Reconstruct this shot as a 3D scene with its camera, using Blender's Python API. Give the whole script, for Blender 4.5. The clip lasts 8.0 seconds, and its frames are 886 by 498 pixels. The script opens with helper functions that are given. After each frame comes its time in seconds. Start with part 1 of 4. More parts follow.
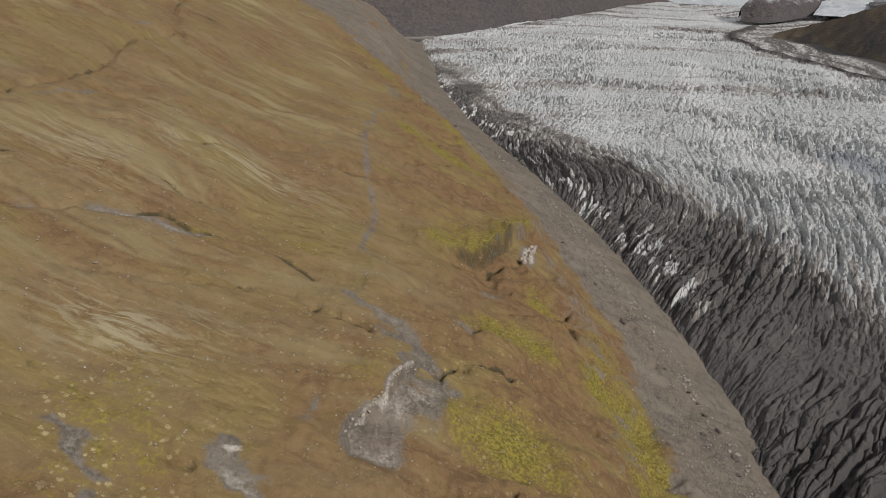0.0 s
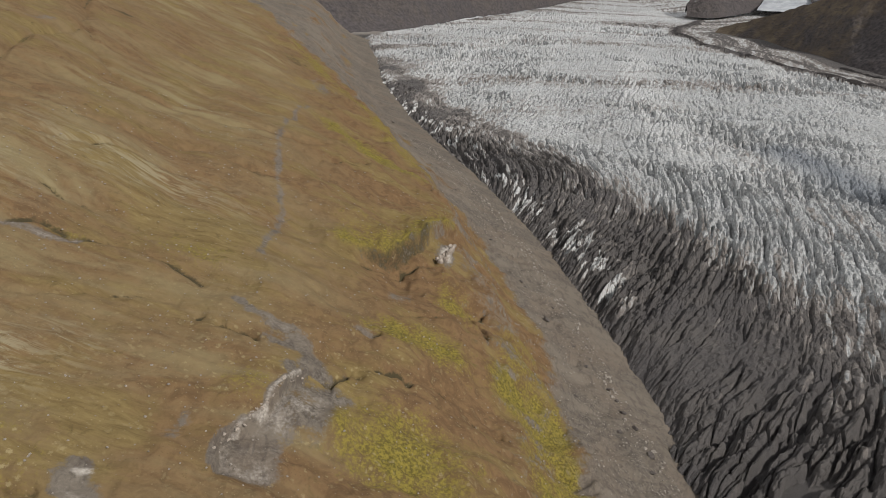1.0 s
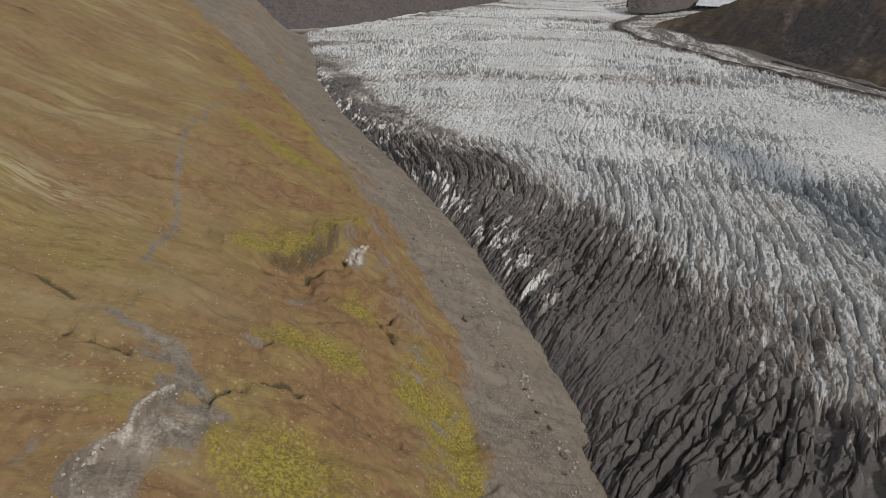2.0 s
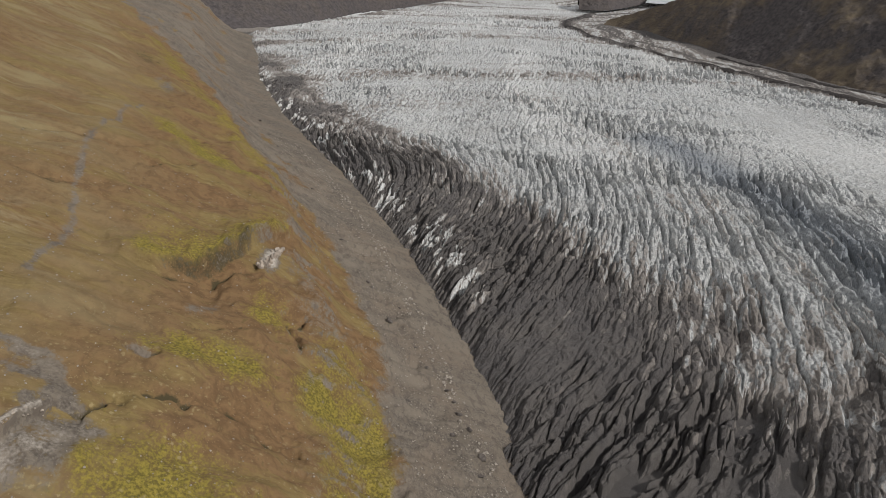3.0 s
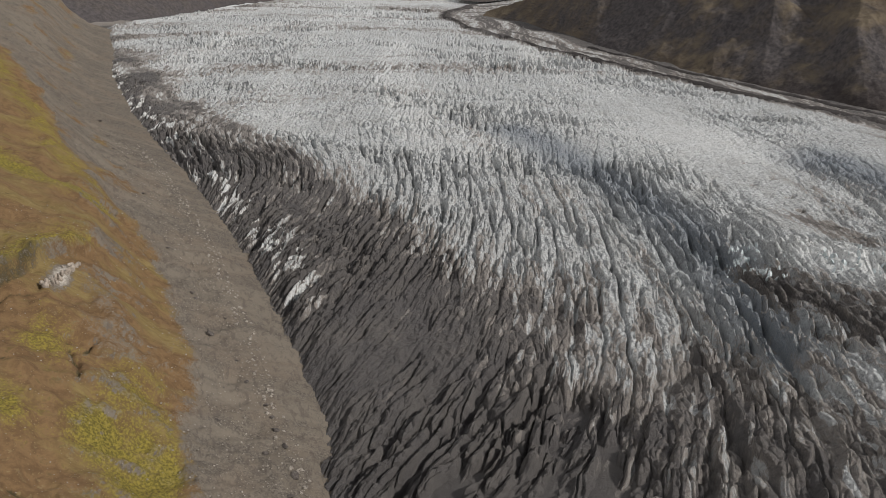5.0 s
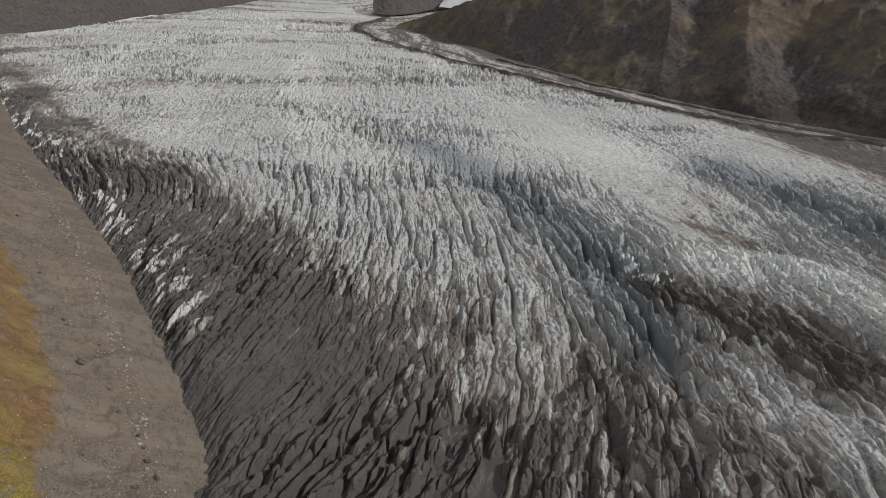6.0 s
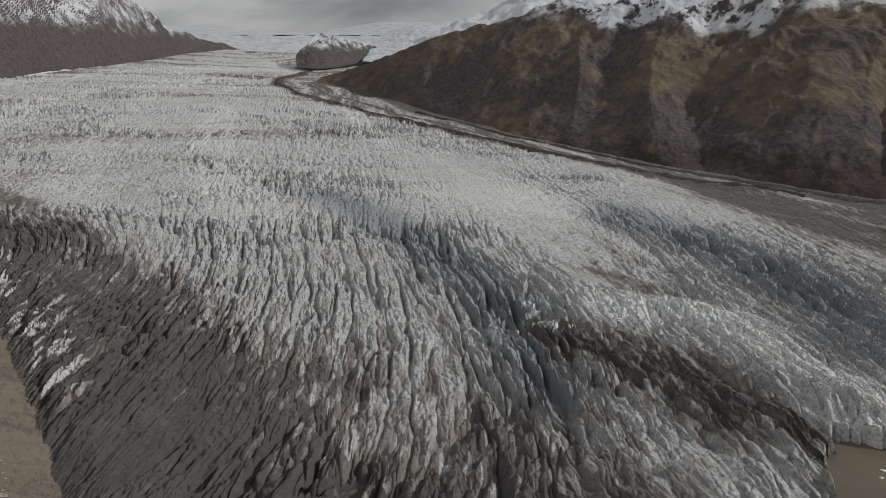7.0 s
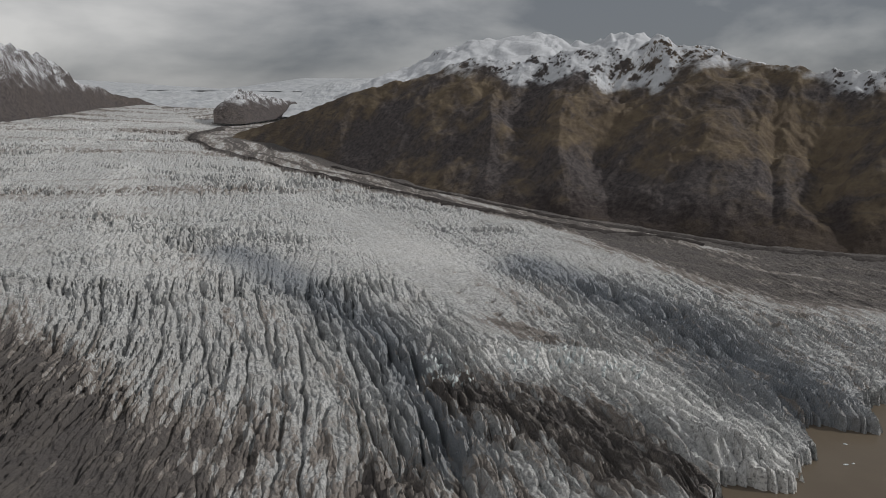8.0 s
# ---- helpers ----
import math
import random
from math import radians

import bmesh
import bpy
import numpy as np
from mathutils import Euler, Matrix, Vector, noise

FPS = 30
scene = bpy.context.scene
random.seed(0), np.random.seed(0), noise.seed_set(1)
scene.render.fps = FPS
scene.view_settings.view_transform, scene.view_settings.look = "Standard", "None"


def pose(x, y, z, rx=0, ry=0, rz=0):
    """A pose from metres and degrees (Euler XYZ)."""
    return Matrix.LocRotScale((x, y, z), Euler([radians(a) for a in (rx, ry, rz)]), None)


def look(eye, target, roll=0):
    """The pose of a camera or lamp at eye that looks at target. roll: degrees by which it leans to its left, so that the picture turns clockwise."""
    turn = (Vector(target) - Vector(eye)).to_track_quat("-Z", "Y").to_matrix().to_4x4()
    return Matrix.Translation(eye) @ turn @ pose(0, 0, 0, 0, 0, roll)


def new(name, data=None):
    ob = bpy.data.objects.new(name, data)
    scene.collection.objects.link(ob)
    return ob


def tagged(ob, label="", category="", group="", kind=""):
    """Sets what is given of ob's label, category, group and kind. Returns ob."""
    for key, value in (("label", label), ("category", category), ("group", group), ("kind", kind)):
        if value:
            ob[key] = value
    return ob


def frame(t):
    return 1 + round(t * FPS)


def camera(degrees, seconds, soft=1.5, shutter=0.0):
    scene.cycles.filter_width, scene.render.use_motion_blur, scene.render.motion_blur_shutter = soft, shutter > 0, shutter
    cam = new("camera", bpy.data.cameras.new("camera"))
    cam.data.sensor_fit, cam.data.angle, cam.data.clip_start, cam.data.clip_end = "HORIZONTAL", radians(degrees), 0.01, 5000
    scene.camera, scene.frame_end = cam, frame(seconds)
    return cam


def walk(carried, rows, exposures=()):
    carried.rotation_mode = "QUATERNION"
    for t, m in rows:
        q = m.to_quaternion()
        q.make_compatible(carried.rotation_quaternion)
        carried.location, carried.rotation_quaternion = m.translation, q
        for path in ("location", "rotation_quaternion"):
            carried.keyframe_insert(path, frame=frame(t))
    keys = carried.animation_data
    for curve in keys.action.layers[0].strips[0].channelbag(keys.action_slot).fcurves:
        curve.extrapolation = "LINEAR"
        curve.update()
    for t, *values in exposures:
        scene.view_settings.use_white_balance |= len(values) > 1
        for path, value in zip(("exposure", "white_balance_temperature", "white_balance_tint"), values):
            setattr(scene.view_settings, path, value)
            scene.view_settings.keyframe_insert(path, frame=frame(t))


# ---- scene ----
cam = camera(62.15, 8.0, soft=0.65)
# t, x, y, z, turn to the right, pitch, lean
PATH = [
    (0.0, 0.00, 0.00, 130.00, 0.02, -18.20, -0.01),
    (0.5, 6.40, 2.37, 129.81, 1.57, -18.37, -0.06),
    (1.0, 12.92, 4.59, 129.48, 3.23, -18.51, -0.02),
    (1.5, 19.23, 6.76, 129.29, 5.16, -18.68, 0.05),
    (3.0, 38.94, 11.30, 127.23, 9.83, -18.82, 0.42),
    (3.5, 45.41, 12.62, 126.48, 11.42, -18.92, 0.50),
    (4.0, 51.74, 14.11, 126.44, 13.21, -19.14, 0.49),
    (5.3, 67.48, 13.90, 127.11, 19.97, -19.54, 0.40),
    (5.5, 69.88, 13.55, 127.14, 21.77, -19.50, 0.31),
    (6.0, 75.78, 11.74, 127.16, 23.68, -18.62, 0.17),
    (6.5, 82.41, 9.46, 127.20, 26.43, -16.74, 0.19),
    (7.0, 88.68, 6.83, 127.37, 28.98, -14.76, 0.16),
    (7.5, 94.43, 4.29, 127.45, 31.96, -12.72, 0.09),
    (8.0, 99.80, 1.93, 127.41, 34.69, -10.64, 0.06),
]
walk(cam, [(t, pose(x, y, z, 90 + pitch, 0, -turn) @ pose(0, 0, 0, 0, 0, -lean)) for t, x, y, z, turn, pitch, lean in PATH],
     exposures=[(0.0, 0.05), (4.0, 0.06), (5.5, 0.0), (6.5, -0.12), (8.0, -0.38)])

# ---- light ----
SUN_TURN, SUN_UP = 126.0, 33.0  # degrees from +y to the right; above the horizon
world = bpy.data.worlds.new("overcast_sky")
scene.world = world
world.use_nodes = True
wn, wl = world.node_tree.nodes, world.node_tree.links
wn.clear()
w_out = wn.new("ShaderNodeOutputWorld")
w_bg = wn.new("ShaderNodeBackground")
w_sky = wn.new("ShaderNodeTexSky")
w_sky.sky_type, w_sky.sun_disc = "NISHITA", False
w_sky.sun_elevation, w_sky.sun_rotation = radians(SUN_UP), radians(SUN_TURN)
w_co = wn.new("ShaderNodeTexCoord")
w_map = wn.new("ShaderNodeMapping")
w_map.inputs["Location"].default_value = (3.1, 1.7, 0.4)
w_map.inputs["Scale"].default_value = (1.0, 1.0, 2.6)
w_noise = wn.new("ShaderNodeTexNoise")
w_noise.inputs["Scale"].default_value, w_noise.inputs["Detail"].default_value = 2.6, 9.0
w_noise.inputs["Distortion"].default_value = 0.25
w_ramp = wn.new("ShaderNodeValToRGB")
w_ramp.color_ramp.elements[0].position, w_ramp.color_ramp.elements[0].color = 0.34, (2.2, 2.32, 2.55, 1)
w_ramp.color_ramp.elements[1].position, w_ramp.color_ramp.elements[1].color = 0.66, (8.8, 8.65, 8.5, 1)
w_mix = wn.new("ShaderNodeMixRGB")
w_mix.inputs["Fac"].default_value = 0.9
w_bg.inputs["Strength"].default_value = 0.092
wl.new(w_co.outputs["Generated"], w_map.inputs["Vector"])
wl.new(w_map.outputs["Vector"], w_noise.inputs["Vector"])
w_sep = wn.new("ShaderNodeSeparateXYZ")
w_tilt = wn.new("ShaderNodeMath")  # thicker cloud towards the east
w_tilt.operation = "MULTIPLY_ADD"
w_tilt.inputs[1].default_value = -0.14
wl.new(w_co.outputs["Generated"], w_sep.inputs[0])
wl.new(w_sep.outputs["X"], w_tilt.inputs[0])
wl.new(w_noise.outputs["Fac"], w_tilt.inputs[2])
wl.new(w_tilt.outputs[0], w_ramp.inputs["Fac"])
wl.new(w_sky.outputs["Color"], w_mix.inputs["Color1"])
wl.new(w_ramp.outputs["Color"], w_mix.inputs["Color2"])
wl.new(w_mix.outputs["Color"], w_bg.inputs["Color"])
wl.new(w_bg.outputs["Background"], w_out.inputs["Surface"])
sun = new("sun", bpy.data.lights.new("sun", "SUN"))
sun.data.energy, sun.data.angle, sun.data.color = 3.1, radians(3), (1.0, 0.96, 0.91)
st, su = radians(SUN_TURN), radians(SUN_UP)
sun.matrix_world = look((300 * math.sin(st) * math.cos(su), 300 * math.cos(st) * math.cos(su), 300 * math.sin(su)), (0, 0, 0))


# ---- numbers ----
def lattice(seed):
    return np.random.RandomState(seed).rand(256, 256)


def vnoise(x, y, seed):
    """Smooth noise, 0 to 1."""
    g = lattice(seed)
    i, j = np.floor(x).astype(int), np.floor(y).astype(int)
    u, w = x - i, y - j
    u, w = u * u * (3 - 2 * u), w * w * (3 - 2 * w)
    a, b, c, d = i & 255, j & 255, (i + 1) & 255, (j + 1) & 255
    return (g[a, b] * (1 - u) + g[c, b] * u) * (1 - w) + (g[a, d] * (1 - u) + g[c, d] * u) * w


def fbm(x, y, size, octaves, seed, ridged=False):
    total, amp, norm = 0, 1.0, 0
    for k in range(octaves):
        n = vnoise(x / size * 2 ** k + 17.3 * k, y / size * 2 ** k - 9.1 * k, seed + k)
        total, norm = total + amp * (1 - np.abs(2 * n - 1) if ridged else n), norm + amp
        amp *= 0.5
    return total / norm


def smooth(a, b, v):
    t = np.clip((v - a) / (b - a), 0, 1)
    return t * t * (3 - 2 * t)


def line_dist(pts, x, y):
    """Distance from a polyline in plan."""
    best = np.full(np.shape(x), 1e9)
    for (ax, ay), (bx, by) in zip(pts[:-1], pts[1:]):
        dx, dy = bx - ax, by - ay
        t = np.clip(((x - ax) * dx + (y - ay) * dy) / (dx * dx + dy * dy), 0, 1)
        best = np.minimum(best, np.hypot(x - ax - t * dx, y - ay - t * dy))
    return best


def blob(x, y, cx, cy, rx, ry, turn=0.0):
    c, s = math.cos(radians(turn)), math.sin(radians(turn))
    u, w = (x - cx) * c + (y - cy) * s, -(x - cx) * s + (y - cy) * c
    return np.exp(-(u / rx) ** 2 - (w / ry) ** 2)


def cells(v, w, seed):
    """Cell pattern: distance to the nearest border, offset from the cell's heart across and along, two random numbers."""
    g1, g2, g3 = (lattice(seed + k).astype(np.float32) for k in range(3))
    v, w = v.astype(np.float32), w.astype(np.float32)
    i, j = np.floor(v).astype(np.int32), np.floor(w).astype(np.int32)
    f1, f2 = np.full(v.shape, 9, np.float32), np.full(v.shape, 9, np.float32)
    du1, dw1, key = np.zeros_like(v), np.zeros_like(v), np.zeros(v.shape, np.int32)
    for a in (-1, 0, 1):
        for b in (-1, 0, 1):
            p, q = (i + a) & 255, (j + b) & 255
            du, dw = v - (i + a + g1[p, q]), w - (j + b + g2[p, q])
            d = np.hypot(du, dw)
            near = d < f1
            f2 = np.where(near, f1, np.minimum(f2, d))
            du1, dw1, key = np.where(near, du, du1), np.where(near, dw, dw1), np.where(near, p * 256 + q, key)
            f1 = np.where(near, d, f1)
    r = g3.ravel()[key]
    return f2 - f1, du1, dw1, r, (r * 37.7) % 1.0


def grid_mesh(name, x, y, z, keep=None, attributes=None, smooth_faces=True):
    """A mesh from arrays of one shape; keep: which corners stand."""
    n, m = x.shape
    idx = np.arange(n * m).reshape(n, m)
    quads = np.stack([idx[:-1, :-1], idx[:-1, 1:], idx[1:, 1:], idx[1:, :-1]], -1).reshape(-1, 4)
    if keep is not None:
        quads = quads[keep.ravel()[quads].all(1)]
    used = np.zeros(n * m, bool)
    used[quads.ravel()] = True
    renum = np.cumsum(used) - 1
    quads = renum[quads]
    co = np.stack([x.ravel(), y.ravel(), z.ravel()], -1)[used].astype(np.float32)
    me = bpy.data.meshes.new(name)
    me.vertices.add(len(co))
    me.vertices.foreach_set("co", co.ravel())
    me.loops.add(quads.size)
    me.loops.foreach_set("vertex_index", quads.ravel().astype(np.int32))
    me.polygons.add(len(quads))
    me.polygons.foreach_set("loop_start", np.arange(0, quads.size, 4, dtype=np.int32))
    me.polygons.foreach_set("use_smooth", np.full(len(quads), smooth_faces))
    me.update(calc_edges=True)
    for key, values in (attributes or {}).items():
        a = me.attributes.new(key, "FLOAT", "POINT")
        a.data.foreach_set("value", values.ravel()[used].astype(np.float32))
    return me


def thing(name, me, material, label, category, kind="", group="", parent=None):
    ob = new(name, me)
    if material:
        me.materials.append(material)
    if parent:
        ob.parent = parent
    return tagged(ob, label, category, group, kind)

# ---- the lie of the land ----
# the ice stream falls gently towards the lake: height by distance up the valley
FALL_Y = [-300, 0, 100, 180, 230, 270, 310, 400, 460, 630, 1050, 1300, 1600, 1800, 2600, 4000]
FALL_Z = [-40, -4, 9, 21, 28, 33, 38.5, 46, 50.5, 61, 98, 108, 128, 146, 230, 360]
# west edge of the ice, from the lake upwards: y, x
EDGE_Y = [-300, 0, 100, 150, 163, 181, 207, 234, 270, 310, 355, 405, 440, 515, 640, 750, 850, 930, 1010, 1120, 1270, 1400, 1570, 1740, 2600]
EDGE_X = [60, 72, 78, 77, 76, 74, 71, 68, 63, 56, 46, 33, 25, 8, -8, -14, -26, -30, 20, 75, 140, 210, 300, 389, 700]
# rise of the hillside above the ice edge, by distance from it
RISE_D = [-60, 0, 10, 18, 26, 32, 40, 50, 60, 72, 92, 116, 166, 300, 600]
RISE_H = [-25, 0, 3, 8, 12.5, 18, 27, 35.5, 41, 48, 57, 65.5, 90, 150, 260]
# where the turf gives way to scree
TURF_Y = [60, 100, 139, 159, 195, 225, 252, 277, 294, 345, 431, 529, 642, 760]
TURF_X = [40, 45, 48, 51, 50, 50, 45, 35, 24, 7, -17, -50, -102, -190]


def ice_plane(x, y):
    """The smooth surface of the ice stream."""
    z = sum(np.interp(y + k * (1 + np.abs(y) / 200), FALL_Y, FALL_Z) for k in (-24, -12, 0, 12, 24)) / 5
    z = z - 0.04 * (np.clip(x, -100, 600) - 150)
    low = np.interp(x, [90, 130, 210, 260, 600], [-10, 17, 22, 24, 24])
    return np.logaddexp(z / 3, low / 3) * 3


def edge_x(y):
    return np.interp(y, EDGE_Y, EDGE_X)


def hill_base(x, y):
    """The smooth hillside west of the ice."""
    e = edge_x(y)
    return ice_plane(e, y) + np.interp(e - x, RISE_D, RISE_H)


ICE_FRONT_X = [40, 150, 230, 262, 273, 282, 285, 292, 298, 303, 316, 331, 337, 347, 355, 361, 367, 381, 398, 440, 500, 800]
ICE_FRONT_Y = [86, 88, 98, 110, 119, 123, 129, 124, 117, 113, 117, 118, 126, 137, 134, 124, 117, 132, 128, 134, 146, 190]
EAST_FOOT = [(480, 1125, 86), (512, 985, 76), (507, 807, 60), (516, 752, 55), (524, 681, 49), (531, 617, 44), (543, 569, 40), (549, 543, 38), (557, 506, 35), (562, 476, 33), (573, 454, 31), (584, 427, 29),
             (593, 406, 27), (604, 376, 25), (615, 338, 23), (623, 311, 22), (629, 293, 21), (638, 270, 21), (653, 248, 21), (690, 194, 21), (750, 117, 21), (820, 2, 21), (946, -306, 21)]
MORAINE = [(560, 1370), (500, 1260), (436, 1154), (405, 1071), (398, 966), (410, 881), (426, 794), (447, 693), (465, 611), (483, 541), (499, 481), (520, 434), (542, 405), (566, 372), (584, 340)]
LAKE_Z = 14.0


# ---- materials ----
class Nodes:
    def __init__(self, name):
        self.mat = bpy.data.materials.new(name)
        self.mat.use_nodes = True
        self.t = self.mat.node_tree
        self.bsdf = self.t.nodes["Principled BSDF"]
        self.co = self.t.nodes.new("ShaderNodeNewGeometry").outputs["Position"]

    def link(self, a, b):
        self.t.links.new(a, b)

    def noise(self, size, detail=5.0, rough=0.55, stretch=(1, 1, 1), distortion=0.0, turn=0.0):
        m = self.t.nodes.new("ShaderNodeMapping")
        m.inputs["Scale"].default_value = [s / size for s in stretch]
        m.inputs["Rotation"].default_value = (0, 0, radians(turn))
        n = self.t.nodes.new("ShaderNodeTexNoise")
        n.inputs["Scale"].default_value = 1.0
        n.inputs["Detail"].default_value, n.inputs["Roughness"].default_value = detail, rough
        n.inputs["Distortion"].default_value = distortion
        self.link(self.co, m.inputs["Vector"])
        self.link(m.outputs["Vector"], n.inputs["Vector"])
        return n.outputs["Fac"]

    def cells(self, size, randomness=1.0):
        n = self.t.nodes.new("ShaderNodeTexVoronoi")
        n.inputs["Scale"].default_value = 1 / size
        n.inputs["Randomness"].default_value = randomness
        self.link(self.co, n.inputs["Vector"])
        return n

    def attr(self, name):
        n = self.t.nodes.new("ShaderNodeAttribute")
        n.attribute_name = name
        return n.outputs["Fac"]

    def up(self):
        """How far a face looks up: 1 flat, 0 upright."""
        g = self.t.nodes.new("ShaderNodeNewGeometry")
        s = self.t.nodes.new("ShaderNodeSeparateXYZ")
        self.link(g.outputs["True Normal"], s.inputs[0])
        return s.outputs["Z"]

    def height(self):
        s = self.t.nodes.new("ShaderNodeSeparateXYZ")
        self.link(self.co, s.inputs[0])
        return s.outputs["Z"]

    def math(self, op, a, b=0.0, c=None, clamp=False):
        n = self.t.nodes.new("ShaderNodeMath")
        n.operation, n.use_clamp = op, clamp
        for k, v in enumerate((a, b) if c is None else (a, b, c)):
            if isinstance(v, (int, float)):
                n.inputs[k].default_value = v
            else:
                self.link(v, n.inputs[k])
        return n.outputs[0]

    def ramp(self, fac, lo, hi, a=0.0, b=1.0):
        n = self.t.nodes.new("ShaderNodeMapRange")
        n.interpolation_type = "SMOOTHSTEP"
        for key, v in (("From Min", lo), ("From Max", hi), ("To Min", a), ("To Max", b)):
            n.inputs[key].default_value = v
        self.link(fac, n.inputs["Value"])
        return n.outputs["Result"]

    def mix(self, fac, a, b, kind="MIX"):
        n = self.t.nodes.new("ShaderNodeMixRGB")
        n.blend_type = kind
        for key, v in (("Fac", fac), ("Color1", a), ("Color2", b)):
            if isinstance(v, (int, float)):
                n.inputs[key].default_value = v
            elif isinstance(v, tuple):
                n.inputs[key].default_value = (*v, 1)
            else:
                self.link(v, n.inputs[key])
        return n.outputs["Color"]

    def finish(self, color, rough=0.9, bump=None, depth=0.1, spec=0.3):
        if isinstance(color, tuple):
            self.bsdf.inputs["Base Color"].default_value = (*color, 1)
        else:
            self.link(color, self.bsdf.inputs["Base Color"])
        if isinstance(rough, (int, float)):
            self.bsdf.inputs["Roughness"].default_value = rough
        else:
            self.link(rough, self.bsdf.inputs["Roughness"])
        self.bsdf.inputs["Specular IOR Level"].default_value = spec
        if bump is not None:
            b = self.t.nodes.new("ShaderNodeBump")
            b.inputs["Strength"].default_value, b.inputs["Distance"].default_value = 1.0, depth
            self.link(bump, b.inputs["Height"])
            self.link(b.outputs["Normal"], self.bsdf.inputs["Normal"])
        return self.mat


def ice_material():
    m = Nodes("glacier_ice")
    dirt, blue = m.attr("dirt"), m.attr("blue")
    fine, mid, big = m.noise(0.25, 8, 0.7), m.noise(1.3, 7, 0.65), m.noise(14, 4)
    white = m.mix(m.ramp(mid, 0.32, 0.66), (0.22, 0.227, 0.23), (0.66, 0.67, 0.665))
    white = m.mix(m.ramp(big, 0.4, 0.7, 0.0, 0.5), white, (0.32, 0.31, 0.292))
    white = m.mix(m.math("MULTIPLY", m.attr("fresh"), m.ramp(mid, 0.3, 0.55), clamp=True), white, (0.80, 0.80, 0.785))
    bluish = m.mix(m.ramp(fine, 0.3, 0.7), (0.085, 0.100, 0.122), (0.25, 0.28, 0.315))
    clean = m.mix(m.math("MULTIPLY", blue, m.ramp(mid, 0.2, 0.6), clamp=True), white, bluish)
    soil = m.mix(m.ramp(fine, 0.3, 0.75), (0.045, 0.041, 0.041), (0.120, 0.110, 0.107))
    soil = m.mix(m.ramp(big, 0.35, 0.7, 0.0, 0.8), soil, (0.105, 0.095, 0.088))
    speck = m.math("ADD", m.math("MULTIPLY", mid, 0.55), m.math("MULTIPLY", fine, 0.45))
    cover = m.math("ADD", dirt, m.math("MULTIPLY", m.math("SUBTRACT", speck, 0.5), 1.7))
    flat = m.math("MULTIPLY", m.ramp(m.up(), 0.15, 0.7, -0.55, 0.12), m.attr("washed"))
    cover = m.ramp(m.math("ADD", cover, flat), 0.1, 0.9)
    film = m.mix(m.ramp(mid, 0.35, 0.65), (0.155, 0.138, 0.124), (0.290, 0.260, 0.235))
    color = m.mix(m.ramp(cover, 0.08, 0.5), clean, film)
    color = m.mix(m.ramp(cover, 0.5, 0.98), color, soil)
    rough = m.ramp(cover, 0, 1, 0.45, 0.85)
    return m.finish(color, rough, m.math("ADD", fine, m.math("MULTIPLY", mid, 2.5)), 0.42, 0.45)


